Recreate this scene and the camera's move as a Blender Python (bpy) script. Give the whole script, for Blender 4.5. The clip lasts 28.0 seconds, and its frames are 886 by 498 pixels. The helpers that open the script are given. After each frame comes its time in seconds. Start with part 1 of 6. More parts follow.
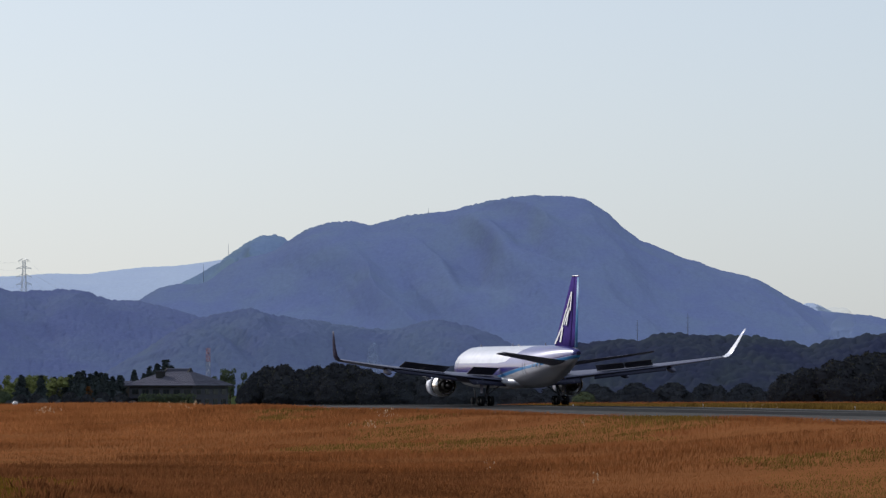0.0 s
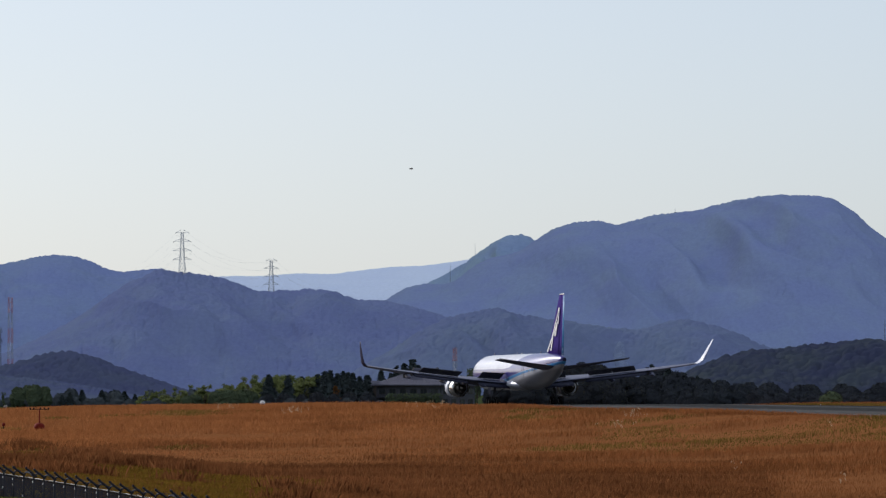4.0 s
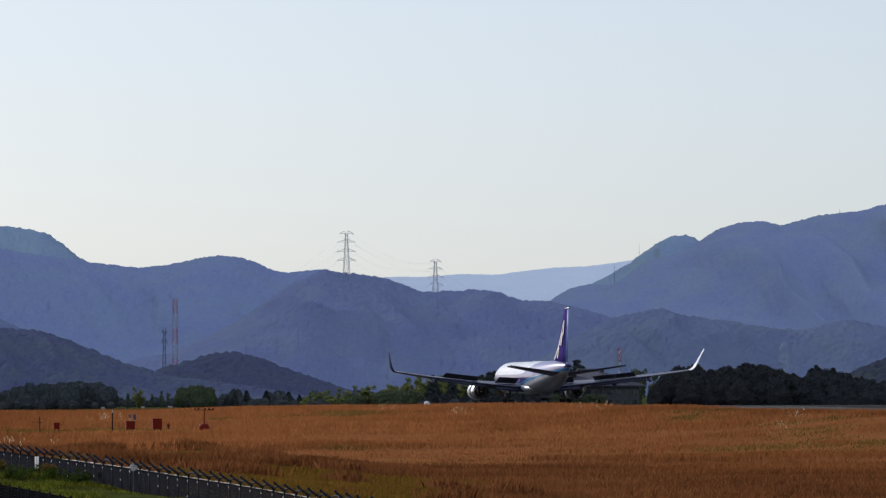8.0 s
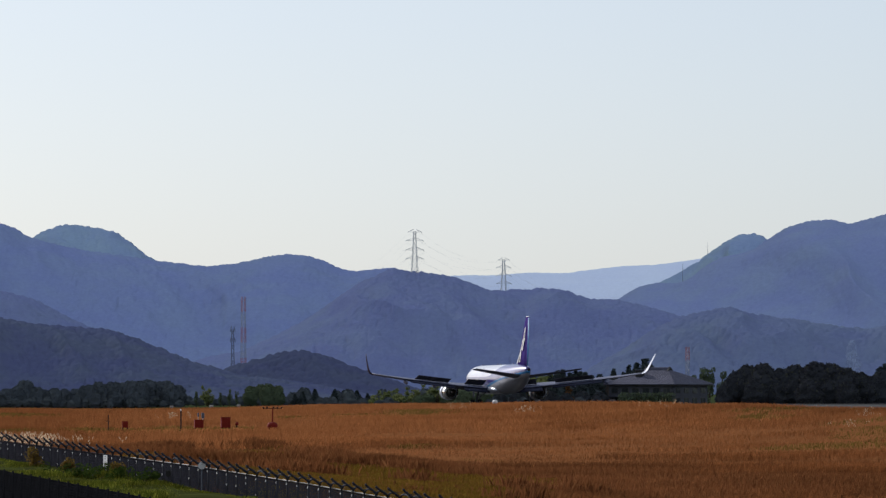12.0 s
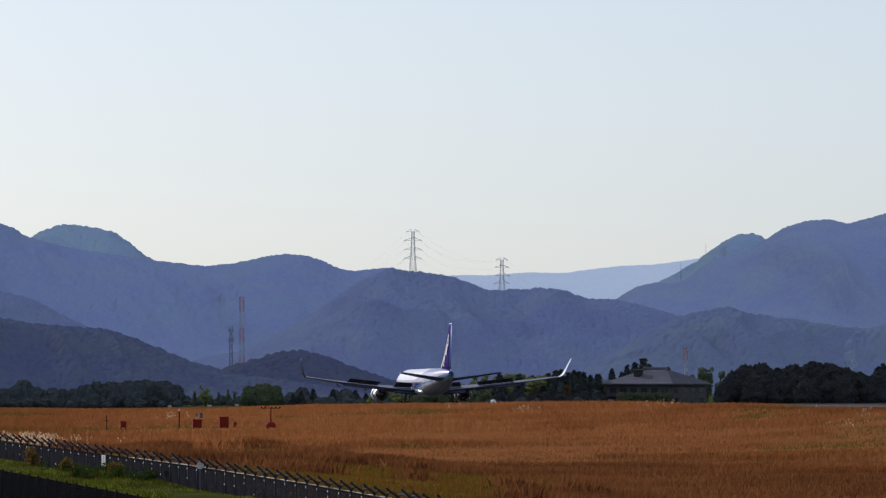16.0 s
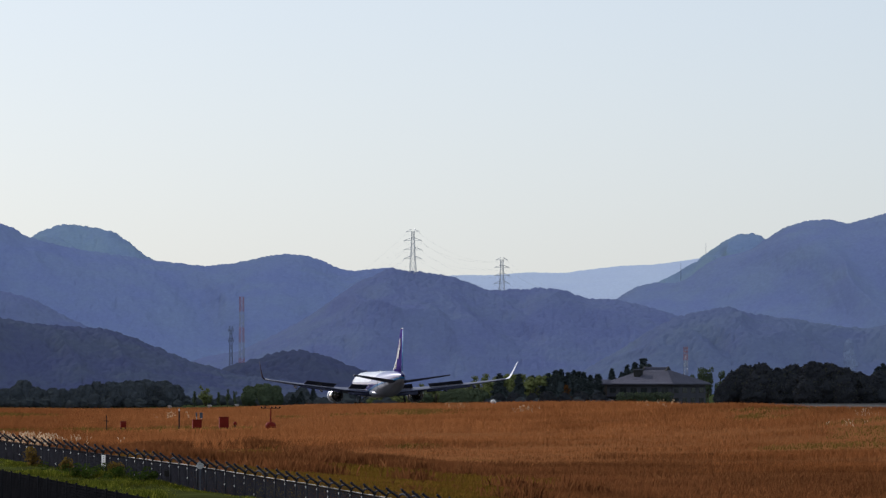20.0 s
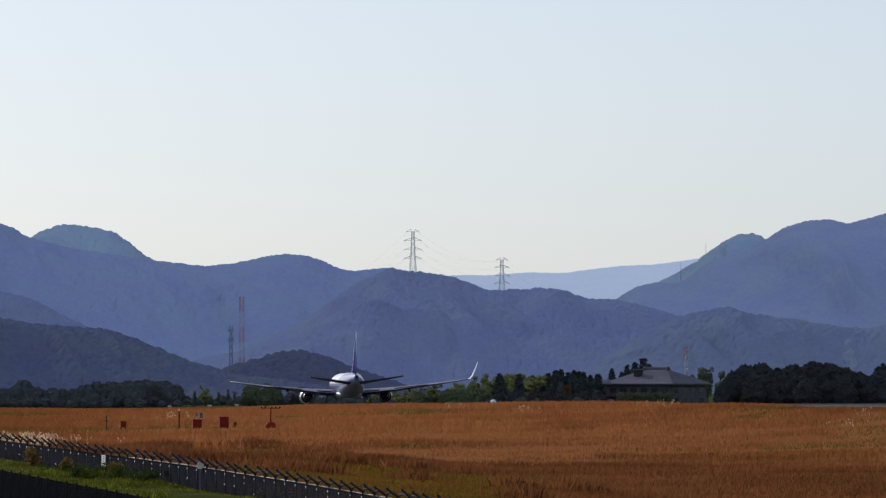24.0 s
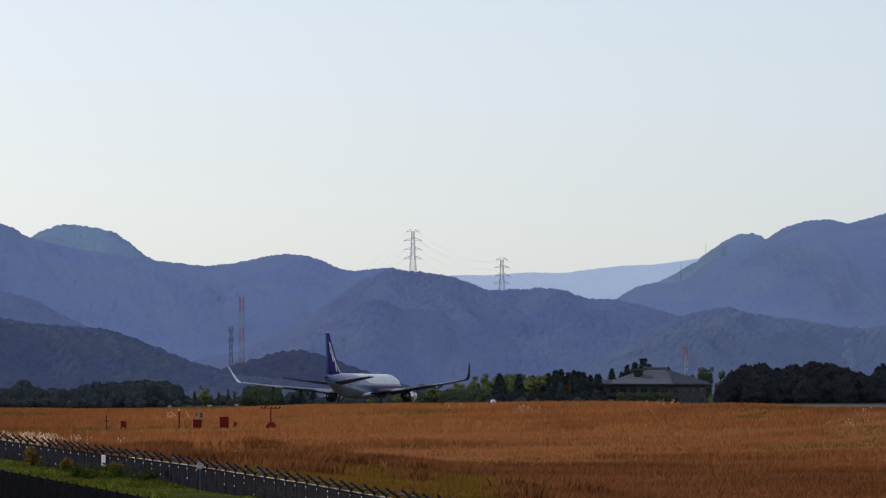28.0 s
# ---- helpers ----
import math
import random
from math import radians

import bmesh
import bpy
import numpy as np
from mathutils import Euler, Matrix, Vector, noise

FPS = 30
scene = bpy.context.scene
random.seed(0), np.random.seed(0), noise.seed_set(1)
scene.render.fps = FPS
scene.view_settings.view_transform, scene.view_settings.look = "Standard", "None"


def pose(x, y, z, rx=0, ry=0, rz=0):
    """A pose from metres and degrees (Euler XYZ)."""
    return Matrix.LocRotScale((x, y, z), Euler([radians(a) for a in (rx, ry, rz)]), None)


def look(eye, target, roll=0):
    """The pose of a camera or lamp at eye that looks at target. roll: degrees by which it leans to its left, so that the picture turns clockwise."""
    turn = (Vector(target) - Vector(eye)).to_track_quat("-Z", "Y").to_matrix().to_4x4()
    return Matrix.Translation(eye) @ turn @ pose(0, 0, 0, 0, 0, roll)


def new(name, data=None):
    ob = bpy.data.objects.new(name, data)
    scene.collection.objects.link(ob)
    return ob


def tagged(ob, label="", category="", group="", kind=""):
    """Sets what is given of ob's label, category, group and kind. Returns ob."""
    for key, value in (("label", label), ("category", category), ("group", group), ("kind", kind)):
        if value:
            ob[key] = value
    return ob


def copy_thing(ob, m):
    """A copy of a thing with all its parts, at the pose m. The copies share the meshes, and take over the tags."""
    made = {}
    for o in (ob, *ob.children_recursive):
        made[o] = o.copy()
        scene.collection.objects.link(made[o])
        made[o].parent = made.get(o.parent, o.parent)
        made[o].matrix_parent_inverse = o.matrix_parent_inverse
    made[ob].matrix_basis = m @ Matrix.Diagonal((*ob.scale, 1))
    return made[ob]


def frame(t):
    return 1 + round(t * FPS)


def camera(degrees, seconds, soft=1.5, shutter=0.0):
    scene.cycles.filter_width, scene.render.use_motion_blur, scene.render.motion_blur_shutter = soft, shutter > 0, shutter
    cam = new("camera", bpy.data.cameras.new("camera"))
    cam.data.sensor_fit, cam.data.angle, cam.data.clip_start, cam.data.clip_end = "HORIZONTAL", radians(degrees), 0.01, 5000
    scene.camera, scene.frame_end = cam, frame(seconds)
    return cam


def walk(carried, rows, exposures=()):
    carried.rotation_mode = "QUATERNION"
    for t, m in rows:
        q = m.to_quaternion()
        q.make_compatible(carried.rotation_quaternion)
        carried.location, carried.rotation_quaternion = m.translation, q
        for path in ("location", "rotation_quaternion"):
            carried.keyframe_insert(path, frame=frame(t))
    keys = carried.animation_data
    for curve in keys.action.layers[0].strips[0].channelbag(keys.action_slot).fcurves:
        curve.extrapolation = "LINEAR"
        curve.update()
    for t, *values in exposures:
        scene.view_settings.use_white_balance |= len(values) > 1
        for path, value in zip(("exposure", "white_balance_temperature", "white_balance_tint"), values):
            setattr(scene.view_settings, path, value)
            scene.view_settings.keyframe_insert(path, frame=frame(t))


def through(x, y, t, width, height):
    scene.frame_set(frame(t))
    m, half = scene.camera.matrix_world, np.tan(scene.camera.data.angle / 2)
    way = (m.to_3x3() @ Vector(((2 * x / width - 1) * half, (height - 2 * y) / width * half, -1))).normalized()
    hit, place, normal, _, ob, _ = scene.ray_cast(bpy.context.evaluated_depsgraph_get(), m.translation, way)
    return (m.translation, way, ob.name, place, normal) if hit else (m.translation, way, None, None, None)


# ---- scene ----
cam = camera(8.54, 28.0, soft=1.35)
EYE = 9.0
# seconds, turn to the left and upward tilt in degrees: a pan on a tripod
PAN = [
    (0, -4.885, 1.268), (0.5, -4.708, 1.260), (1, -4.459, 1.263), (1.5, -4.099, 1.268),
    (2, -3.827, 1.263), (2.5, -3.397, 1.263), (3, -3.012, 1.271), (3.5, -2.668, 1.269),
    (4, -2.503, 1.265), (4.5, -2.355, 1.265), (6.5, -1.430, 1.273), (7, -1.294, 1.264),
    (7.5, -1.137, 1.271), (8, -0.918, 1.271), (8.5, -0.653, 1.278), (9, -0.514, 1.289),
    (9.5, -0.333, 1.289), (10, -0.259, 1.274), (10.5, -0.243, 1.263), (11, -0.243, 1.263),
    (11.5, -0.243, 1.260), (12, -0.259, 1.257), (12.5, -0.270, 1.255), (14.5, -0.275, 1.255),
    (17, -0.276, 1.255), (21, -0.276, 1.255), (24.5, -0.276, 1.255), (28, -0.276, 1.255),
]
walk(cam, [(t, pose(0, 0, EYE, 90 + tilt, 0, turn)) for t, turn, tilt in PAN], exposures=[(0, 0.0, 5700, 13), (28, 0.0, 5700, 13)])

# ---- light: low sun ahead and to the left, clear sky ----
SUN_AZ, SUN_EL = -40.0, 25.0          # degrees right of the view axis (+y), and above the horizon
world = bpy.data.worlds.new("sky")
scene.world = world
world.use_nodes = True
wn = world.node_tree
sky = wn.nodes.new("ShaderNodeTexSky")
sky.sky_type, sky.sun_disc = "NISHITA", False
sky.sun_elevation, sky.sun_rotation = radians(SUN_EL), radians(SUN_AZ)
sky.air_density, sky.dust_density, sky.ozone_density, sky.altitude = 0.55, 1.5, 2.2, 0
air = wn.nodes.new("ShaderNodeMix")
air.data_type, air.blend_type = "RGBA", "MULTIPLY"
air.inputs[0].default_value, air.inputs[7].default_value = 1.0, (0.965, 0.955, 0.890, 1)
wn.links.new(sky.outputs[0], air.inputs[6])
haze = wn.nodes.new("ShaderNodeMix")          # thin even haze over the whole sky
haze.data_type = "RGBA"
haze.inputs[0].default_value, haze.inputs[7].default_value = 0.50, (6.05, 6.02, 5.22, 1)
wn.links.new(air.outputs[2], haze.inputs[6])
wn.links.new(haze.outputs[2], wn.nodes["Background"].inputs[0])
wn.nodes["Background"].inputs[1].default_value = 0.12
sun = new("sun", bpy.data.lights.new("sun", "SUN"))
sun.data.energy, sun.data.angle, sun.data.color = 3.0, radians(0.53), (1.0, 0.90, 0.78)
sd = Vector((math.sin(radians(SUN_AZ)) * math.cos(radians(SUN_EL)), math.cos(radians(SUN_AZ)) * math.cos(radians(SUN_EL)), math.sin(radians(SUN_EL))))
sun.matrix_world = look((0, 0, 300), Vector((0, 0, 300)) - sd)


# ---- materials ----
def nodes_of(name):
    m = bpy.data.materials.new(name)
    m.use_nodes = True
    nt = m.node_tree
    return m, nt, nt.nodes["Principled BSDF"]


def add_bump(nt, bsdf, height, strength, dist):
    b = nt.nodes.new("ShaderNodeBump")
    b.inputs["Strength"].default_value, b.inputs["Distance"].default_value = strength, dist
    nt.links.new(height, b.inputs["Height"])
    nt.links.new(b.outputs[0], bsdf.inputs["Normal"])


def noise_tex(nt, scale, detail=4.0, rough=0.55, coord=None, stretch=None):
    tc = nt.nodes.new("ShaderNodeTexCoord")
    out = tc.outputs[coord or "Object"]
    if stretch:
        mp = nt.nodes.new("ShaderNodeMapping")
        mp.inputs["Scale"].default_value = stretch
        nt.links.new(out, mp.inputs[0])
        out = mp.outputs[0]
    n = nt.nodes.new("ShaderNodeTexNoise")
    n.inputs["Scale"].default_value, n.inputs["Detail"].default_value, n.inputs["Roughness"].default_value = scale, detail, rough
    nt.links.new(out, n.inputs["Vector"])
    return n.outputs["Fac"]


def ramp(nt, fac, stops):
    r = nt.nodes.new("ShaderNodeValToRGB")
    el = r.color_ramp.elements
    while len(el) < len(stops):
        el.new(0.5)
    for e, (p, c) in zip(el, stops):
        e.position, e.color = p, (*c, 1)
    nt.links.new(fac, r.inputs[0])
    return r.outputs[0]


def mix(nt, fac, a, b, kind="MIX"):
    n = nt.nodes.new("ShaderNodeMix")
    n.data_type, n.blend_type = "RGBA", kind
    for slot, v in ((0, fac), (6, a), (7, b)):
        if isinstance(v, (int, float)):
            n.inputs[slot].default_value = v
        elif isinstance(v, tuple):
            n.inputs[slot].default_value = (*v, 1)
        else:
            nt.links.new(v, n.inputs[slot])
    return n.outputs[2]


def surface(name, c1, c2, scale=2.0, rough=0.7, metal=0.0, bump=0.0, dist=0.02, fine=None, spec=0.5, coat=0.0, stretch=None, ior=1.5):
    """A surface with two scales of variation between two colours."""
    m, nt, b = nodes_of(name)
    n1 = noise_tex(nt, scale, 5.0, 0.6, stretch=stretch)
    col = ramp(nt, n1, [(0.32, c1), (0.68, c2)])
    n2 = noise_tex(nt, fine or scale * 11.0, 3.0, stretch=stretch)
    col = mix(nt, 0.35, col, ramp(nt, n2, [(0.3, tuple(x * 0.6 for x in c1)), (0.7, tuple(min(1, x * 1.25) for x in c2))]))
    nt.links.new(col, b.inputs["Base Color"])
    b.inputs["Roughness"].default_value, b.inputs["Metallic"].default_value = rough, metal
    b.inputs["Specular IOR Level"].default_value = spec
    b.inputs["Coat Weight"].default_value, b.inputs["IOR"].default_value = coat, ior
    if bump:
        add_bump(nt, b, n2, bump, dist)
    return m


def soft_mix(nt, sharp, col, share, facing):
    """A share of the shading takes one fixed facing, flattening relief as haze would."""
    even = nt.nodes.new("ShaderNodeBsdfDiffuse")
    nt.links.new(col, even.inputs[0])
    up = nt.nodes.new("ShaderNodeCombineXYZ")
    for i in range(3):
        up.inputs[i].default_value = facing[i]
    nt.links.new(up.outputs[0], even.inputs["Normal"])
    ms = nt.nodes.new("ShaderNodeMixShader")
    ms.inputs[0].default_value = share
    nt.links.new(sharp.outputs[0], ms.inputs[1])
    nt.links.new(even.outputs[0], ms.inputs[2])
    nt.links.new(ms.outputs[0], nt.nodes["Material Output"].inputs[0])


def leafy(name, dark, light, accent=None, through=0.3, patch=0.02, stretch=None, deep=(0.55, 0.6, 0.6), even=0.5, facing=(0.1, -0.5, 0.86)):
    """Foliage or blades: colour by island, partly translucent."""
    m, nt, b = nodes_of(name)
    g = nt.nodes.new("ShaderNodeNewGeometry")
    col = ramp(nt, g.outputs["Random Per Island"], [(0.0, dark), (0.75, light), (1.0, accent or light)])
    p = noise_tex(nt, patch, 4.0, 0.6, "Object", stretch)
    col = mix(nt, 0.75, col, ramp(nt, p, [(0.36, deep), (0.62, (1.0, 1.0, 1.0))]), "MULTIPLY")
    nt.links.new(col, b.inputs["Base Color"])
    b.inputs["Roughness"].default_value = 0.9
    b.inputs["Specular IOR Level"].default_value = 0.0
    t = nt.nodes.new("ShaderNodeBsdfTranslucent")
    nt.links.new(col, t.inputs[0])
    ms = nt.nodes.new("ShaderNodeMixShader")
    ms.inputs[0].default_value = through
    nt.links.new(b.outputs[0], ms.inputs[1])
    nt.links.new(t.outputs[0], ms.inputs[2])
    soft_mix(nt, ms, col, even, facing)
    return m


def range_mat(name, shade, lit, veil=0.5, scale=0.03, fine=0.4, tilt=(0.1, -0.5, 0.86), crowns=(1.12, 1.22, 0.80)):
    """Far forest in patches: veil imitates flattening haze, crowns paints sunlit yellow-green on tops."""
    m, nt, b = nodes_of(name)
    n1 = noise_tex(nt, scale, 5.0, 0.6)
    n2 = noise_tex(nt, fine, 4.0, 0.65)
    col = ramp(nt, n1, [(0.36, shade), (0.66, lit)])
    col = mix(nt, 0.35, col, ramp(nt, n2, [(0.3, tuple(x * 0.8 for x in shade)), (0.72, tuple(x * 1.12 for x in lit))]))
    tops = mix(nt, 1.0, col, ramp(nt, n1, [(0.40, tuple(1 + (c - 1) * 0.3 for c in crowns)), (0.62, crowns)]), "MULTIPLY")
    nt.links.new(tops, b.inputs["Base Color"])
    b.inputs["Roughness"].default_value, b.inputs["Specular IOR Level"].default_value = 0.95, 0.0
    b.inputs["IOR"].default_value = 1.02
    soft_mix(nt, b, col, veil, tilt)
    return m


def ground_mat():
    """Dry turf on the airfield, green bank outside the fence, dark scrub beyond the last trees."""
    m, nt, b = nodes_of("airfield_turf")
    tc = nt.nodes.new("ShaderNodeTexCoord")
    sp = nt.nodes.new("ShaderNodeSeparateXYZ")
    nt.links.new(tc.outputs["Object"], sp.inputs[0])
    n1, n2 = noise_tex(nt, 0.02, 5.0, 0.6), noise_tex(nt, 0.5, 4.0)
    dry = mix(nt, 0.35, ramp(nt, n1, [(0.32, (0.18, 0.070, 0.026)), (0.68, (0.26, 0.104, 0.038))]), ramp(nt, n2, [(0.3, (0.17, 0.068, 0.025)), (0.7, (0.28, 0.118, 0.045))]))
    fresh = ramp(nt, n2, [(0.3, (0.03, 0.032, 0.012)), (0.7, (0.07, 0.08, 0.02))])
    scrub = ramp(nt, n1, [(0.3, (0.03, 0.04, 0.02)), (0.7, (0.06, 0.075, 0.03))])

    def line(ax, ay, c, soft):
        d = nt.nodes.new("ShaderNodeVectorMath")
        d.operation = "DOT_PRODUCT"
        nt.links.new(tc.outputs["Object"], d.inputs[0])
        d.inputs[1].default_value = (ax, ay, 0)
        r = nt.nodes.new("ShaderNodeMapRange")
        r.inputs["From Min"].default_value, r.inputs["From Max"].default_value = c - soft, c + soft
        nt.links.new(d.outputs["Value"], r.inputs["Value"])
        return r.outputs[0]
    col = mix(nt, line(-1.0, -0.2686, -67.0, 1.5), dry, fresh)
    col = mix(nt, line(0.0, 1.0, 1330.0, 40.0), col, scrub)
    nt.links.new(col, b.inputs["Base Color"])
    b.inputs["Roughness"].default_value, b.inputs["Specular IOR Level"].default_value = 0.95, 0.0
    return m


M_GROUND = ground_mat()
# One dry grass, three tones; the far one painted lighter as if sunlit.
M_PALE = leafy("sunlit_tone_red_grass", (0.43, 0.165, 0.058), (0.47, 0.185, 0.066), (0.52, 0.225, 0.085), 0.35, patch=0.08, stretch=(0.35, 1.0, 0.4), deep=(0.6, 0.6, 0.58), even=0.78, facing=(-0.2, 0.25, 0.95))
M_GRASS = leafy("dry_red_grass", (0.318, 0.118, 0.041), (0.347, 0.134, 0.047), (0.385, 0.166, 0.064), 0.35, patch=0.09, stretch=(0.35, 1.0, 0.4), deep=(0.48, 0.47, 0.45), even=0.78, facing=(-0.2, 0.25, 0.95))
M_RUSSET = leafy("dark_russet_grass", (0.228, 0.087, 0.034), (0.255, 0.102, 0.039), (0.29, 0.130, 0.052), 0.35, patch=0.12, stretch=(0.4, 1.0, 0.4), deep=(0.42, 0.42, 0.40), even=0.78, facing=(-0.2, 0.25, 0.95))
M_MEADOW = leafy("yellow_green_grass", (0.195, 0.107, 0.020), (0.235, 0.132, 0.023), (0.20, 0.145, 0.025), 0.4, patch=0.12, deep=(0.5, 0.62, 0.5), facing=(-0.2, 0.25, 0.95))
M_VERGE = leafy("fresh_green_grass", (0.072, 0.094, 0.011), (0.175, 0.205, 0.023), (0.38, 0.37, 0.055), 0.45, patch=0.3, deep=(0.18, 0.14, 0.18), facing=(-0.2, 0.1, 0.97))
M_PLUME = leafy("pale_plumes", (0.552, 0.375, 0.221), (0.696, 0.525, 0.351), (0.816, 0.688, 0.494), 0.5, patch=0.2, facing=(-0.2, 0.25, 0.95))
M_GOLD = leafy("goldenrod_flowers", (0.35, 0.25, 0.02), (0.55, 0.42, 0.03), (0.2, 0.22, 0.03), 0.4, patch=0.3, facing=(-0.2, 0.25, 0.95))
M_ASPHALT = surface("runway_asphalt", (0.072, 0.07, 0.068), (0.105, 0.102, 0.10), 0.03, 0.95, fine=1.2, ior=1.05, stretch=(1.0, 0.12, 1.0))
M_RUBBER = surface("tyre_rubber_marks", (0.028, 0.028, 0.029), (0.045, 0.045, 0.046), 0.05, 0.95, fine=1.5, ior=1.05, stretch=(1.0, 0.1, 1.0))
M_PAINT = surface("worn_runway_paint", (0.12, 0.12, 0.118), (0.18, 0.18, 0.175), 0.3, 0.7)
# Haze is painted into the tree foliage: dark leaves lightened and turned bluish.
M_LEAF = leafy("dark_hazed_broad_leaves", (0.050, 0.052, 0.066), (0.064, 0.068, 0.076), (0.115, 0.110, 0.080), 0.22, even=0.6, patch=0.1, deep=(0.8, 0.82, 0.88), facing=(0.0, -0.85, 0.53))
M_THICKET = leafy("haze_grey_thicket_leaves", (0.105, 0.118, 0.142), (0.122, 0.138, 0.152), (0.155, 0.168, 0.140), 0.15, even=0.75, patch=0.1, deep=(0.82, 0.84, 0.9), facing=(0.0, -0.85, 0.53))
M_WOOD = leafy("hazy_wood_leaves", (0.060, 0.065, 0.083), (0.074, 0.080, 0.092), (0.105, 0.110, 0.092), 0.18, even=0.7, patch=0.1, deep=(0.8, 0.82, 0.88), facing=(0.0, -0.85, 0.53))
M_LEAF2 = leafy("mid_green_leaves", (0.104, 0.125, 0.087), (0.136, 0.165, 0.090), (0.174, 0.197, 0.099), 0.15, even=0.5, patch=0.1, deep=(0.7, 0.75, 0.8), facing=(0.0, -0.85, 0.53))
M_NEEDLE = leafy("dark_cedar_needles", (0.070, 0.084, 0.098), (0.095, 0.112, 0.112), (0.105, 0.122, 0.112), 0.08, even=0.5, patch=0.15, facing=(0.0, -0.85, 0.53))
M_BAMBOO = leafy("yellow_green_bamboo", (0.204, 0.224, 0.088), (0.286, 0.313, 0.116), (0.340, 0.360, 0.136), 0.4, patch=0.12, facing=(0.0, -0.85, 0.53))
M_AUTUMN = leafy("russet_leaves", (0.10, 0.045, 0.02), (0.2, 0.09, 0.03), (0.25, 0.14, 0.05), 0.35, patch=0.2)
M_BARK = surface("bark", (0.05, 0.035, 0.025), (0.10, 0.075, 0.055), 3.0, 0.9, bump=0.5)


# ---- geometry helpers ----
def mesh_of(name, verts, faces, mat, smooth=False):
    me = bpy.data.meshes.new(name)
    if isinstance(faces, np.ndarray):
        v, fc = np.asarray(verts, np.float32), faces.astype(np.int32)
        k = fc.shape[1]
        me.vertices.add(len(v)), me.loops.add(fc.size), me.polygons.add(len(fc))
        me.vertices.foreach_set("co", v.ravel())
        me.loops.foreach_set("vertex_index", fc.ravel())
        me.polygons.foreach_set("loop_start", np.arange(0, fc.size, k, dtype=np.int32))
        me.update(calc_edges=True)
        me.validate()
    else:
        me.from_pydata([tuple(p) for p in verts], [], [tuple(q) for q in faces])
        bm = bmesh.new()
        bm.from_mesh(me)
        bmesh.ops.recalc_face_normals(bm, faces=bm.faces)
        bm.to_mesh(me)
        bm.free()
    if smooth:
        me.polygons.foreach_set("use_smooth", np.ones(len(me.polygons), bool))
    me.materials.append(mat)
    return me


def part(name, geo, mat, parent=None, label="", smooth=False, at=None):
    """One mesh object, under a thing or a part where a parent is given."""
    me = geo if isinstance(geo, bpy.types.Mesh) else mesh_of(name, geo[0], geo[1], mat, smooth)
    ob = new(name, me)
    if parent is not None:
        ob.parent = parent
    if at is not None:
        ob.matrix_basis = at
    if label:
        ob["label"] = label
    return ob


def thing(name, label, category, group="", kind="", at=None):
    ob = new(name)
    ob.empty_display_size = 0.1
    if at is not None:
        ob.matrix_basis = at
    return tagged(ob, label, category, group, kind)


def join(*geos):
    v, f = [], []
    for gv, gf in geos:
        o = len(v)
        v += [tuple(p) for p in gv]
        f += [tuple(i + o for i in q) for q in gf]
    return v, f


def box(cx, cy, cz, sx, sy, sz, bevel=0.0):
    """A box by its centre and sizes, with its edges chamfered where bevel is given."""
    bm = bmesh.new()
    bmesh.ops.create_cube(bm, size=1.0)
    for v in bm.verts:
        v.co = Vector((cx + v.co.x * sx, cy + v.co.y * sy, cz + v.co.z * sz))
    if bevel:
        bmesh.ops.bevel(bm, geom=bm.edges[:], offset=bevel, segments=1, affect="EDGES")
    bm.verts.index_update()
    geo = [v.co.copy() for v in bm.verts], [[v.index for v in f.verts] for f in bm.faces]
    bm.free()
    return geo


def loft(rings, cap=True):
    """A skin through rings of equal length."""
    n = len(rings[0])
    v = [p for r in rings for p in r]
    f = [(i * n + j, i * n + (j + 1) % n, (i + 1) * n + (j + 1) % n, (i + 1) * n + j) for i in range(len(rings) - 1) for j in range(n)]
    if cap:
        f += [tuple(range(n))[::-1], tuple((len(rings) - 1) * n + j for j in range(n))]
    return v, f


def tube(points, radii, n=8, cap=True):
    """A round bar along points."""
    pts = [Vector(p) for p in points]
    radii = radii if isinstance(radii, (list, tuple)) else [radii] * len(pts)
    rings = []
    for i, p in enumerate(pts):
        d = (pts[min(i + 1, len(pts) - 1)] - pts[max(i - 1, 0)]).normalized()
        a = d.orthogonal().normalized() if abs(d.z) < 0.99 else Vector((1, 0, 0))
        a = (a - a.dot(d) * d).normalized()
        b = d.cross(a)
        rings.append([p + radii[i] * (math.cos(2 * math.pi * k / n) * a + math.sin(2 * math.pi * k / n) * b) for k in range(n)])
    return loft(rings, cap)


def spun(profile, axis="Y", n=24, centre=(0, 0, 0), cap=False):
    """A turned shape: profile of (along, radius)."""
    c = Vector(centre)
    rings = []
    for s, r in profile:
        ring = []
        for k in range(n):
            a = 2 * math.pi * k / n
            p = {"Y": (r * math.cos(a), s, r * math.sin(a)), "X": (s, r * math.cos(a), r * math.sin(a)), "Z": (r * math.cos(a), r * math.sin(a), s)}[axis]
            ring.append(c + Vector(p))
        rings.append(ring)
    return loft(rings, cap)


RNG = np.random.RandomState(7)


def hash2(ix, iy, seed):
    h = (ix.astype(np.int64) * 374761393 + iy.astype(np.int64) * 668265263 + seed * 974634777) & 0x7FFFFFFF
    h = ((h ^ (h >> 13)) * 1274126177) & 0x7FFFFFFF
    return ((h ^ (h >> 16)) & 0xFFFF) / 65535.0


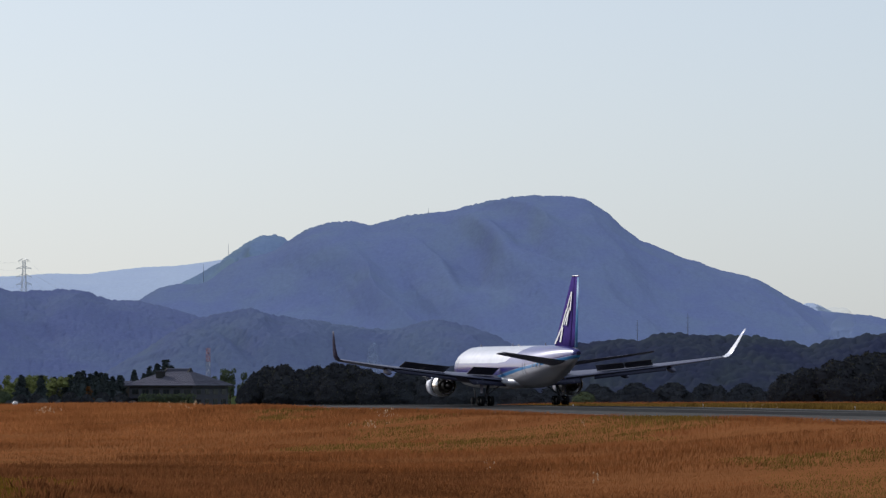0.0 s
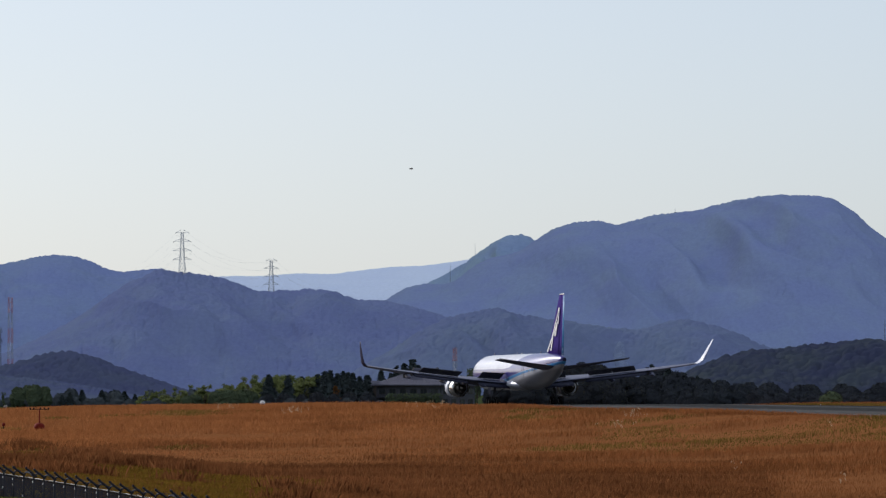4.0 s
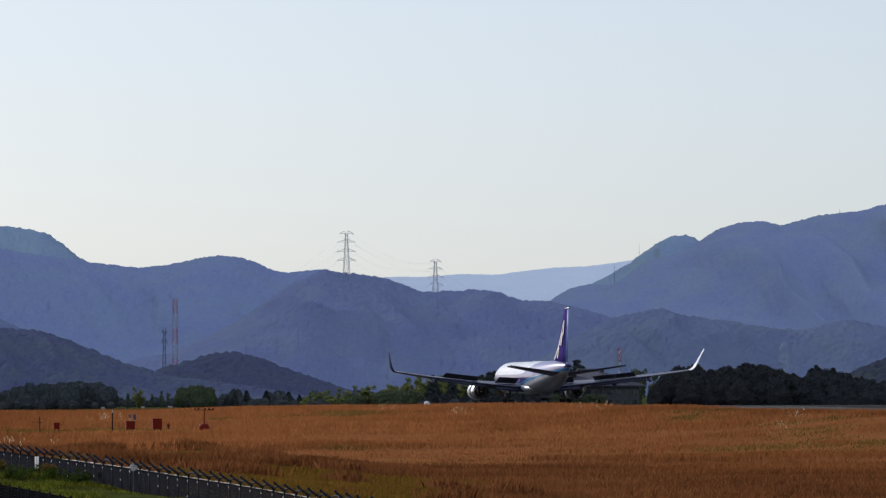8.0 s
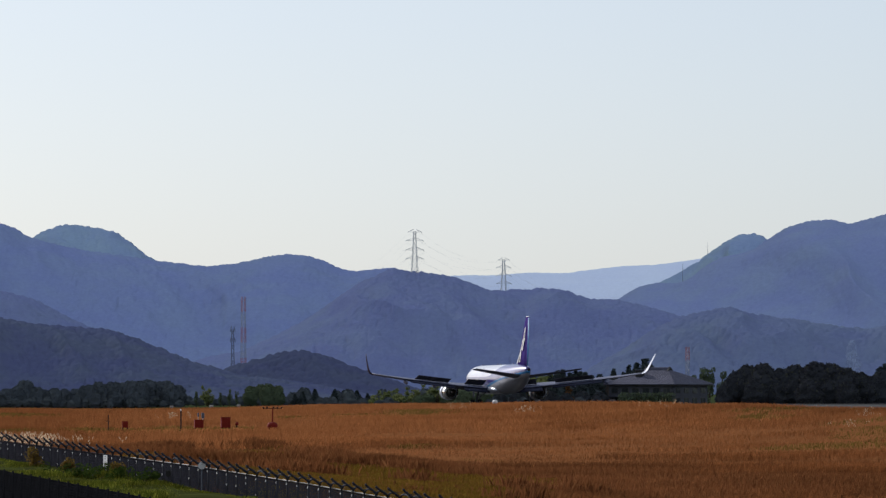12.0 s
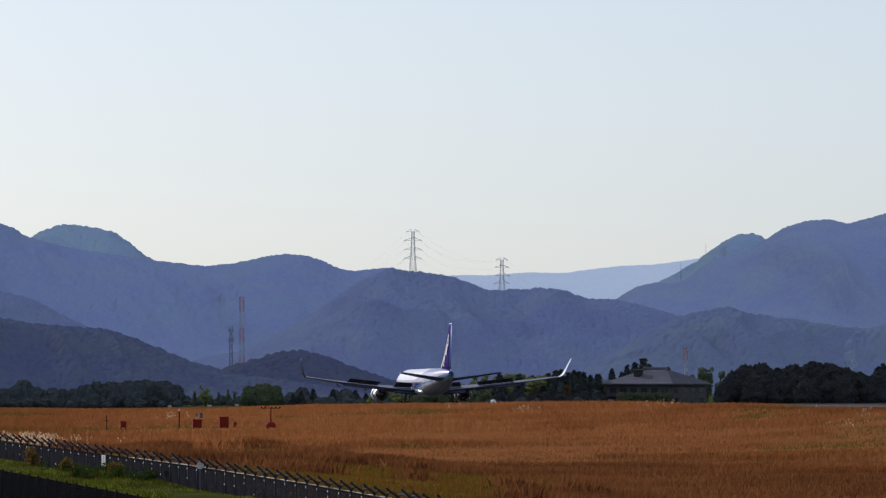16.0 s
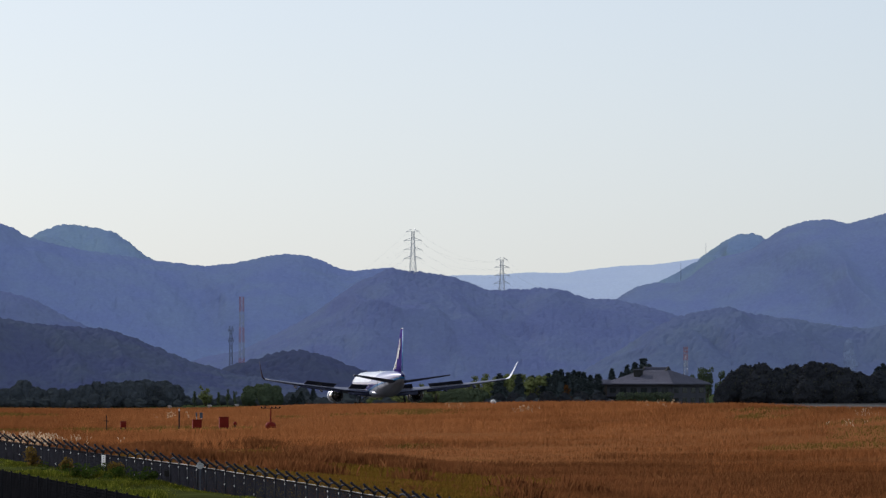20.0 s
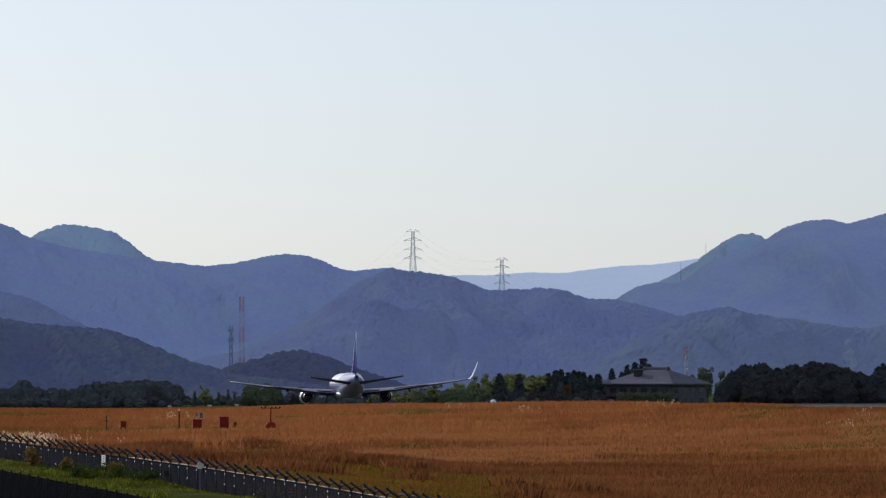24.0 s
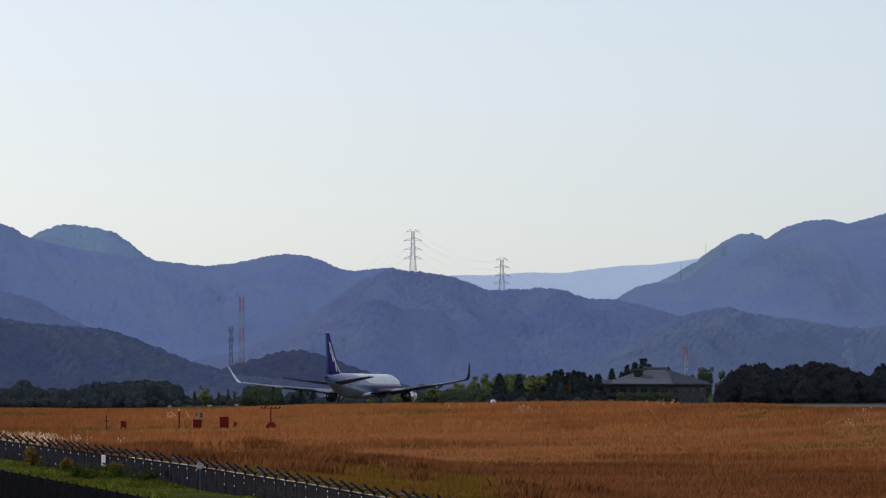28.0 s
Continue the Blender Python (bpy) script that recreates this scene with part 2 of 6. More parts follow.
def value_noise(x, y, seed=0):
    ix, iy = np.floor(x), np.floor(y)
    fx, fy = x - ix, y - iy
    fx, fy = fx * fx * (3 - 2 * fx), fy * fy * (3 - 2 * fy)
    a, b = hash2(ix, iy, seed), hash2(ix + 1, iy, seed)
    c, d = hash2(ix, iy + 1, seed), hash2(ix + 1, iy + 1, seed)
    return (a * (1 - fx) + b * fx) * (1 - fy) + (c * (1 - fx) + d * fx) * fy


def fbm(x, y, seed=0, octaves=5, gain=0.5):
    s, a, t = 0.0, 1.0, 0.0
    for o in range(octaves):
        s = s + a * value_noise(x * 2 ** o, y * 2 ** o, seed + o)
        t += a
        a *= gain
    return s / t


def domes(x, y, cell, seed=0):
    """Rounded crowns over jittered cells: 0 in the gaps, 1 on top."""
    ix, iy = np.floor(x / cell), np.floor(y / cell)
    best = np.zeros_like(x)
    for ox in (-1, 0, 1):
        for oy in (-1, 0, 1):
            cx = (ix + ox + 0.15 + 0.7 * hash2(ix + ox, iy + oy, seed)) * cell
            cy = (iy + oy + 0.15 + 0.7 * hash2(ix + ox, iy + oy, seed + 5)) * cell
            r = cell * (0.55 + 0.35 * hash2(ix + ox, iy + oy, seed + 9))
            q = 1 - ((x - cx) ** 2 + (y - cy) ** 2) / r ** 2
            best = np.maximum(best, np.sqrt(np.clip(q, 0, 1)) * r / cell)
    return best


def smooth(v):
    v = np.clip(v, 0, 1)
    return v * v * (3 - 2 * v)


# ---- the ground ----
HEAD = 0.16528                         # the runway runs away to the left: metres of x per metre of y
COSH = 1 / math.sqrt(1 + HEAD * HEAD)
EDGE, WIDE = 156.0, 60.0               # x of the near runway edge at y = 0, and the width
FCUT, FHEAD = 67.0, 0.2686             # the boundary fence: x at y = 0, and its slant
FCOS = 1 / math.sqrt(1 + FHEAD * FHEAD)
Y_KNOTS = [-400, 0, 150, 260, 330, 400, 500, 590, 700, 760, 860, 1000, 1200, 1500]
D_KNOTS = [9.0, 9.0, 8.8, 8.2, 7.25, 6.45, 5.65, 4.98, 4.22, 3.92, 4.25, 5.1, 6.2, 6.4]

FENCE_Y, FENCE_D = [150, 200, 244, 255, 268, 279, 290, 320, 338, 400], [8.9, 8.0, 6.60, 6.38, 6.03, 5.80, 5.55, 5.08, 4.79, 4.3]


def fence_drop(y):
    return np.interp(y, FENCE_Y, FENCE_D)


def drop(x, y):
    """How far the ground lies below the eye."""
    x, y = np.asarray(x, float), np.asarray(y, float)
    d = (EDGE - HEAD * y - x) * COSH
    strip = 3.22 + 0.012 * np.clip(np.abs(d + WIDE / 2), 0, 34) + np.interp(y, [600, 690, 720, 860, 1000, 1250], [0.0, -0.12, -0.2, 0.42, 1.26, 3.2])
    base = np.interp(y, Y_KNOTS, D_KNOTS) + 0.48 * smooth((2.0 - x) / 34.0) * smooth((y - 430) / 120) * smooth((1150 - y) / 200)
    h = strip + (base - strip) * smooth(d / 55.0) - np.exp(-((d - 14) / 9.0) ** 2) * np.interp(y, [400, 480, 640, 685, 715, 770], [0.0, 0.66, 0.66, 0.30, 0.26, 0.0])
    u = (FCUT - FHEAD * y - x) * FCOS
    near = fence_drop(y) - (0.5 * smooth((u - 0.25) / 2.2) + 0.032 * np.clip(u, 0, 17)) * smooth((y - 120) / 80)
    w = smooth((u + 42.0) / 42.0) * smooth((420 - y) / 60.0)
    return h + (near - h) * w


def ground_z(x, y):
    return EYE - drop(x, y)


def axis_steps(lo, hi, fine_lo, fine_hi, fine, coarse):
    return np.unique(np.concatenate([np.arange(lo, fine_lo, coarse), np.arange(fine_lo, fine_hi, fine), np.arange(fine_hi, hi + 1, coarse)]))


def grid_faces(nr, nc):
    i = np.arange((nr - 1) * nc).reshape(nr - 1, nc)[:, :-1].ravel()
    return np.stack([i, i + 1, i + nc + 1, i + nc], 1)


def build_ground():
    xs = np.union1d(axis_steps(-2400, 2400, -140, 240, 4.0, 80.0), np.arange(-44, 16, 1.25))
    ys = np.union1d(axis_steps(-400, 4900, 160, 1300, 4.0, 60.0), np.arange(205, 350, 3.0))
    X, Y = np.meshgrid(xs, ys)
    d = (EDGE - HEAD * Y - X) * COSH
    Z = ground_z(X, Y) - 0.15 * ((d < -2) & (d > -WIDE + 2) & (Y < 1290)) + 0.25 * (fbm(X / 18, Y / 18, 3, 3) - 0.5) * (d > 4)
    v = np.stack([X.ravel(), Y.ravel(), Z.ravel()], 1)
    tagged(part("ground", (v, grid_faces(len(ys), len(xs))), M_GROUND, smooth=True), "airfield ground of dry reddish turf", "ground", kind="structure")


def strip_mesh(off0, off1, y0, y1, lift, cols=4, step=6.0):
    ys = np.arange(y0, y1 + step, step)
    os_ = np.linspace(off0, off1, cols + 1)
    O, Y = np.meshgrid(os_, ys)
    X = EDGE - HEAD * Y + O / COSH
    Z = ground_z(X, Y) + lift
    return np.stack([X.ravel(), Y.ravel(), Z.ravel()], 1), grid_faces(len(ys), cols + 1)


def build_runway():
    run = tagged(part("runway", strip_mesh(0, WIDE, -380, 1290, 0.06, 12), M_ASPHALT, smooth=True), "long grey asphalt runway across the airfield", "runway", kind="structure")
    part("tyre_marks", strip_mesh(18, 46, -300, 1270, 0.066, 6), M_RUBBER, run, "dark band of tyre rubber", True)
    for o in (7.0, 52.1):
        part("side_stripe", strip_mesh(o, o + 0.9, -300, 1280, 0.068, 1), M_PAINT, run, "worn white side stripe", True)
    taxi = strip_mesh(56, 150, 1196, 1226, 0.05, 10)
    tagged(part("taxiway", taxi, M_ASPHALT, smooth=True), "grey asphalt taxiway leaving the runway", "taxiway", kind="structure")


build_ground()
build_runway()


# ---- hills and mountains ----
def polar(bearing, dist):
    """Plan place by bearing (thousandths of a radian right of the view axis) and distance."""
    return math.sin(bearing / 1000) * dist, math.cos(bearing / 1000) * dist


def build_range(name, label, mat, dist, run, crest, step=0.2, rows=130, crown=(2.8, 1.9), relief=0.25, spurs=40.0, seed=1, foot=2.0, back=0.5, tail=25.0):
    """A wooded ridge: crest as (bearing, rise above the eye) in thousandths of the distance; spurs run down its slopes and rounded tree crowns cover it."""
    cb = np.array([c[0] for c in crest], float)
    ch = np.array([c[1] for c in crest], float)
    b = np.arange(cb[0] - tail, cb[-1] + tail, step)
    h = np.interp(b, cb, ch)
    w = max(3, int(1.6 / step)) | 1
    h = np.convolve(np.pad(h, w // 2, "edge"), np.ones(w) / w, "valid")
    taper = smooth((b - cb[0] + tail) / tail) * smooth((cb[-1] + tail - b) / tail)
    top = foot + np.maximum((EYE - foot + h * dist / 1000.0) * taper, 0.3)
    v = np.concatenate([np.linspace(0, 1, rows), 1 + back * np.linspace(0.05, 1, 8)])
    B, V = np.meshgrid(b, v)
    wide = int(10.0 / step)
    kern = np.hanning(2 * wide + 1)
    soft_top = np.convolve(np.pad(top, wide, "edge"), kern / kern.sum(), "valid")
    keep = np.clip(V, 0, 1) ** 4
    T = top[None, :] * keep + np.minimum(soft_top[None, :], 1.08 * top[None, :]) * (1 - keep)
    R = dist + run * (V - 1)
    X, Y = np.sin(B / 1000) * R, np.cos(B / 1000) * R
    # spurs lean to one side as they come down
    s = spurs
    across = X + 0.45 * (Y - dist) + s * 1.1 * (fbm(X / (s * 1.7), Y / (s * 1.7), seed + 40, 3) - 0.5)
    spur = fbm(across / s, Y / (s * 4.0), seed, 3, 0.42)
    spur = 1 - np.abs(2 * spur - 1)
    shape = np.where(V <= 1, np.sin(np.clip(V, 0, 1) * 1.5708) ** 0.92, 1 - (V - 1) / back)
    away = np.clip(np.abs(1 - V) * 2.0, 0, 1) * np.clip(V * 4, 0, 1)
    shape = shape * (1 - relief * away * (1 - spur) * 1.8)
    Z = foot + (T - foot) * np.clip(shape, 0, 1)
    size = 0.75 + 0.5 * fbm(X / 60, Y / 60, seed + 60, 2)
    amp = crown[1] * size * np.clip((Z - foot) / 4.0, 0, 1)
    Z = Z + amp * (domes(X, Y, crown[0], seed + 20) - 0.6) + amp * 0.3 * (domes(X, Y, crown[0] * 2.3, seed + 25) - 0.6) + amp * 0.5 * (fbm(X / (crown[0] * 0.6), Y / (crown[0] * 0.6), seed + 30, 2, 0.6) - 0.5)
    Z[-1] = foot - 1
    Z[0] = foot - 1
    vv = np.stack([X.ravel(), Y.ravel(), Z.ravel()], 1)
    ob = part(name, (vv, grid_faces(len(v), len(b))), mat, smooth=True)
    return tagged(ob, label, "mountain" if dist > 3000 else "hill", kind="structure")


FAR_CREST = [(2.5, 17.2), (8.2, 17.5), (13.0, 17.4), (18.7, 17.9), (25.4, 17.8), (31.1, 18.6), (34.9, 19.0), (40.6, 19.2), (48.2, 20.3), (55.9, 20.6)]
FAR_KNOLL = [(142.2, 11.4), (145.1, 12.4), (146.5, 13.1), (148.3, 12.8), (150.3, 11.8), (155.6, 9.0)]
TEAL_LEFT = [(-67.0, 22.0), (-64.1, 24.1), (-61.8, 25.4), (-58.4, 26.1), (-54.6, 25.6), (-50.8, 24.8), (-48.0, 23.0), (-44.6, 20.3), (-42.2, 19.1)]
TEAL_RIGHT = [(38.0, 14.6), (40.6, 16.2), (44.4, 17.9), (47.0, 19.5), (49.2, 21.1), (51.6, 22.8), (54.0, 24.1), (55.9, 24.7), (57.8, 24.4), (59.2, 23.5), (62.5, 22.0)]
MAIN_CREST = [(33.0, 12.5), (34.9, 14.1), (37.8, 15.7), (40.6, 16.2), (44.4, 16.1), (46.3, 17.0), (48.7, 19.1), (51.6, 20.6), (54.9, 21.1), (57.0, 21.9), (59.2, 23.5), (62.5, 25.6), (65.4, 26.5), (69.7, 26.9),
              (73.3, 26.1), (78.2, 27.6), (86.3, 28.6), (91.1, 29.8), (95.9, 30.8), (99.7, 31.2),
              (107.0, 31.0), (109.4, 30.6), (110.8, 29.6), (112.2, 28.7), (113.7, 27.7), (114.6, 26.5), (116.5, 24.9), (117.5, 24.5), (118.2, 23.4), (120.3, 23.0), (124.1, 21.3), (125.6, 20.6), (128.0, 20.1), (131.8, 18.5), (136.7, 17.6), (139.4, 16.4), (141.3, 15.3), (143.7, 13.8), (146.0, 12.8), (148.0, 11.7), (153.7, 11.2), (158.0, 10.8), (160.1, 10.1)]
LEFT_CREST = [(-76.5, 27.2), (-69.9, 26.3), (-68.0, 25.6), (-65.6, 24.1), (-62.2, 23.0), (-55.6, 21.6), (-44.6, 20.1), (-35.6, 18.9), (-29.9, 19.4),
              (-25.1, 20.6), (-22.2, 21.0), (-18.4, 20.9), (-15.1, 19.8), (-12.7, 18.6), (-10.3, 18.1), (-4.1, 18.8), (4.4, 16.3), (9.0, 12.0)]
LEFT_SPUR = [(-75.6, 15.8), (-69.9, 14.9), (-64.1, 13.4), (-60.3, 11.3), (-55.6, 9.0), (-50.8, 6.8)]
TOWER_HILL = [(-29.9, 4.4), (-24.1, 7.2), (-20.3, 9.2), (-16.5, 11.4), (-12.7, 14.2), (-8.9, 16.6), (-4.1, 18.7), (0.6, 18.1), (5.4, 17.5), (9.2, 16.3),
              (12.0, 15.0), (14.9, 15.0), (21.6, 15.4), (25.4, 14.9), (29.2, 13.4), (34.0, 13.4), (37.8, 12.5), (42.5, 11.2), (48.2, 9.1), (55.9, 6.8)]
GREEN_HILL = [(28.2, 1.0), (31.1, 3.0), (34.9, 5.0), (39.7, 8.2), (44.4, 10.6), (49.2, 11.6), (52.5, 12.2), (56.8, 11.0), (66.3, 9.7), (71.8, 8.9),
              (76.5, 8.4), (81.3, 9.8), (84.1, 10.3), (88.9, 9.4), (93.7, 7.7), (96.5, 6.3), (101.6, 4.7), (111.1, 3.0)]
DARK_HILL = [(-77.5, 11.7), (-69.9, 10.3), (-64.1, 9.3), (-57.5, 8.7), (-51.8, 8.4), (-47.0, 6.8), (-42.2, 4.9), (-38.4, 3.2), (-34.6, 2.0), (-28.9, 0.3)]
DARK_KNOLL = [(-33.7, 0.6), (-30.8, 2.4), (-28.0, 3.0), (-24.1, 4.2), (-20.3, 4.9), (-16.5, 4.3), (-12.7, 3.0), (-8.9, 1.4), (-5.1, 0.3), (0.6, -1.8)]
RIGHT_HILL = [(78.0, -1.5), (83.0, 0.5), (87.0, 2.4), (91.0, 4.0), (95.0, 4.8), (99.0, 5.2), (102.2, 5.6), (108.0, 6.2), (115.6, 6.8), (118.4, 6.4), (120.3, 7.6), (124.1, 8.1), (128.0, 7.7), (138.4, 7.5),
              (142.2, 6.8), (147.0, 5.8), (150.8, 6.8), (156.5, 7.7), (168.0, 7.7)]

# Haze is painted into these base colours: bluer, and paler the farther off.
M_FAR = range_mat("palest_hazed_range", (0.420, 0.500, 0.677), (0.450, 0.530, 0.699), 0.95, tilt=(-0.1, -0.12, 0.985))
M_MAIN = range_mat("haze_blue_forest_range", (0.262, 0.318, 0.615), (0.284, 0.350, 0.608), 0.85)
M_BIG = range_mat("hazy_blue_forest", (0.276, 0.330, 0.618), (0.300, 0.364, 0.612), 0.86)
M_TEAL = range_mat("haze_teal_forest_range", (0.298, 0.388, 0.640), (0.342, 0.448, 0.658), 0.84)
M_MID = range_mat("haze_blue_green_forest", (0.207, 0.240, 0.478), (0.232, 0.274, 0.484), 0.76, scale=0.04, fine=0.5, crowns=(1.05, 1.13, 0.88))
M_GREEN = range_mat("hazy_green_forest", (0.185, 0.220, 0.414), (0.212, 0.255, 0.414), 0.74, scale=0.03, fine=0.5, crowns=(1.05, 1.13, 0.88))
M_KNOLL = range_mat("dark_hazed_olive_forest", (0.098, 0.109, 0.222), (0.112, 0.127, 0.216), 0.76, scale=0.05, fine=0.35, crowns=(1.06, 1.13, 0.90))
M_NEAR = range_mat("dark_hazed_forest", (0.112, 0.126, 0.262), (0.132, 0.152, 0.252), 0.68, scale=0.05, fine=0.35, crowns=(1.08, 1.16, 0.86))

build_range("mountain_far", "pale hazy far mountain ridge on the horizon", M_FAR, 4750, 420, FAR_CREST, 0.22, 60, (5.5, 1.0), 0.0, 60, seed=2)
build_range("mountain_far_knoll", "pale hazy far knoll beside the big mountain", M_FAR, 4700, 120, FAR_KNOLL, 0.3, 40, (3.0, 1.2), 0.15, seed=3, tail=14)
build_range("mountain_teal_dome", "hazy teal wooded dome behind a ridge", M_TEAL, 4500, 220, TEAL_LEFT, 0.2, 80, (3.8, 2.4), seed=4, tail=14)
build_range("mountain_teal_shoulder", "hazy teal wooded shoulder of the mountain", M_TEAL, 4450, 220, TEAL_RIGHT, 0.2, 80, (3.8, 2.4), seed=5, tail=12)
build_range("mountain_main", "large hazy blue wooded mountain with a blunt summit", M_BIG, 4200, 270, MAIN_CREST, 0.24, 150, (2.7, 1.7), 0.26, 62, seed=6)
build_range("mountain_left", "long hazy blue wooded mountain ridge", M_MAIN, 3800, 210, LEFT_CREST, 0.24, 120, (2.9, 1.9), 0.2, 60, seed=7)
build_range("hill_spur", "hazy blue wooded spur below the long ridge", M_MID, 3100, 110, LEFT_SPUR, 0.22, 90, (2.9, 1.8), 0.14, 36, seed=8, tail=14)
build_range("hill_tower", "hazy blue-green wooded hill carrying power pylons", M_MID, 3200, 160, TOWER_HILL, 0.22, 120, (2.3, 1.6), 0.34, 40, seed=9)
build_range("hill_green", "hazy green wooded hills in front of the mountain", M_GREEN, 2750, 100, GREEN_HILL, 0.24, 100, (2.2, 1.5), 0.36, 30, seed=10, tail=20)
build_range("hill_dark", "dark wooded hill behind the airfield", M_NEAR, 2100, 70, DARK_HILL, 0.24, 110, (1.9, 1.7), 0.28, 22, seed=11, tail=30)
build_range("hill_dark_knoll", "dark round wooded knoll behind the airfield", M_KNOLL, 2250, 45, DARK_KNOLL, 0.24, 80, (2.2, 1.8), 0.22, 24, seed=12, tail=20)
M_RIGHT = range_mat("dark_hazed_green_forest", (0.057, 0.063, 0.130), (0.076, 0.086, 0.128), 0.66, scale=0.05, fine=0.35, crowns=(1.18, 1.30, 0.80))
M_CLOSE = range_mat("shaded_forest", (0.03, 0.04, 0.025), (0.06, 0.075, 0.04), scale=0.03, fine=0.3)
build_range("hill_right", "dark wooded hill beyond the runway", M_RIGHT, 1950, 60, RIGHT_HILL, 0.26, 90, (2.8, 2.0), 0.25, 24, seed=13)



def build_sky_block_hill():
    """Added, unseen wooded hillside: closes the place behind and blocks low sky light."""
    b = np.radians(np.arange(62, 299, 1.5))
    R = np.concatenate([np.linspace(230, 620, 30), [680, 760]])
    B, D = np.meshgrid(b, R)
    X, Y = np.sin(B) * D, np.cos(B) * D
    edge = smooth((B - b[0]) / 0.5) * smooth((b[-1] - B) / 0.5)
    up = smooth((D - 230) / 390) * (1 - 0.6 * smooth((D - 620) / 140))
    Z = -1.0 + edge * up * (150 + 40 * (fbm(X / 160, Y / 160, 55, 4) - 0.5)) + edge * up * 7 * domes(X, Y, 14.0, 56)
    ob = part("hill_behind", (np.stack([X.ravel(), Y.ravel(), Z.ravel()], 1), grid_faces(len(R), len(b))), M_CLOSE, smooth=True)
    tagged(ob, "added unseen wooded hillside behind, blocking low sky light", "hill", kind="structure")


build_sky_block_hill()

# ---- the airliner: origin on the ground between the main wheels, nose along +y ----
MAIN_GEAR = 28.7                      # metres from nose to main wheels


def fuselage_mat():
    m, nt, b = nodes_of("airliner_body_paint")
    tc = nt.nodes.new("ShaderNodeTexCoord")
    sp = nt.nodes.new("ShaderNodeSeparateXYZ")
    nt.links.new(tc.outputs["Object"], sp.inputs[0])

    def calc(op, a, c, clamp=False):
        n = nt.nodes.new("ShaderNodeMath")
        n.operation, n.use_clamp = op, clamp
        for i, v in enumerate((a, c)):
            if isinstance(v, (int, float)):
                n.inputs[i].default_value = v
            else:
                nt.links.new(v, n.inputs[i])
        return n.outputs[0]
    y, z = sp.outputs[1], sp.outputs[2]
    # the band climbs over the last third of the body towards the fin
    rise = calc("MULTIPLY", calc("MAXIMUM", calc("SUBTRACT", 3.0, y), 0.0), 0.085)
    low = calc("ADD", rise, 3.6)
    steep = calc("MULTIPLY", calc("MAXIMUM", calc("SUBTRACT", -1.0, y), 0.0), 0.23)
    high = calc("ADD", calc("ADD", steep, 5.1), calc("MULTIPLY", rise, 0.5))
    edge = lambda v: calc("MULTIPLY", v, 30.0, True)
    band = calc("MULTIPLY", edge(calc("SUBTRACT", z, low)), edge(calc("SUBTRACT", high, z)))
    pale = calc("MULTIPLY", edge(calc("SUBTRACT", z, calc("SUBTRACT", low, 0.38))), edge(calc("SUBTRACT", low, z)))
    # grey belly paint; its soft climb towards the tail cone paints in shade
    shade_climb = calc("MULTIPLY", calc("MAXIMUM", calc("SUBTRACT", -4.0, y), 0.0), 0.10)
    belly = calc("MULTIPLY", calc("SUBTRACT", calc("ADD", shade_climb, 3.35), z), 3.0, True)
    white = ramp(nt, noise_tex(nt, 0.8, 5.0), [(0.35, (0.60, 0.595, 0.65)), (0.7, (0.69, 0.68, 0.72))])
    col = mix(nt, belly, white, (0.28, 0.28, 0.32))
    col = mix(nt, pale, col, (0.06, 0.28, 0.62))
    col = mix(nt, band, col, (0.035, 0.03, 0.22))
    dirt = noise_tex(nt, 1.4, 5.0, stretch=(1.0, 0.15, 1.0))
    col = mix(nt, 0.25, col, ramp(nt, dirt, [(0.35, (0.6, 0.58, 0.55)), (0.6, (1, 1, 1))]), "MULTIPLY")
    nt.links.new(col, b.inputs["Base Color"])
    b.inputs["Roughness"].default_value, b.inputs["Coat Weight"].default_value, b.inputs["Coat Roughness"].default_value = 0.30, 0.3, 0.10
    return m


M_BODY = fuselage_mat()
M_FIN = surface("deep_blue_tail_paint", (0.06, 0.04, 0.18), (0.085, 0.057, 0.24), 0.4, 0.7, spec=0.0)
M_NAVY = surface("dark_navy_paint", (0.012, 0.012, 0.04), (0.02, 0.02, 0.06), 0.6, 0.6, spec=0.1)
M_FINPALE = surface("light_blue_tail_paint", (0.04, 0.16, 0.36), (0.06, 0.21, 0.42), 0.4, 0.5, spec=0.1)
M_WHITE = surface("white_aircraft_paint", (0.62, 0.63, 0.72), (0.70, 0.71, 0.79), 0.8, 0.3, coat=0.5)
M_WING = surface("grey_wing_paint", (0.085, 0.09, 0.15), (0.13, 0.138, 0.215), 0.7, 0.5, spec=0.3)
# Flap grey darkened and blued: its shade is put into the colour.
M_FLAP = surface("shade_dark_flap_grey", (0.026, 0.028, 0.055), (0.045, 0.048, 0.085), 0.7, 0.6, spec=0.2)
M_WINGDARK = surface("dark_flap_wells", (0.03, 0.03, 0.035), (0.07, 0.07, 0.075), 1.0, 0.6)
M_STEEL = surface("polished_nacelle_metal", (0.55, 0.54, 0.52), (0.72, 0.70, 0.68), 1.5, 0.22, 1.0)
M_HOT = surface("burnt_exhaust_metal", (0.10, 0.09, 0.08), (0.22, 0.20, 0.18), 2.0, 0.35, 0.9)
M_TYRE = surface("tyre_rubber", (0.008, 0.008, 0.009), (0.018, 0.018, 0.019), 6.0, 0.95, spec=0.05)
M_GEAR = surface("grey_gear_paint", (0.05, 0.05, 0.056), (0.09, 0.09, 0.10), 3.0, 0.6, 0.2)
M_BLACK = surface("black_void", (0.008, 0.008, 0.009), (0.02, 0.02, 0.02), 3.0, 0.7)
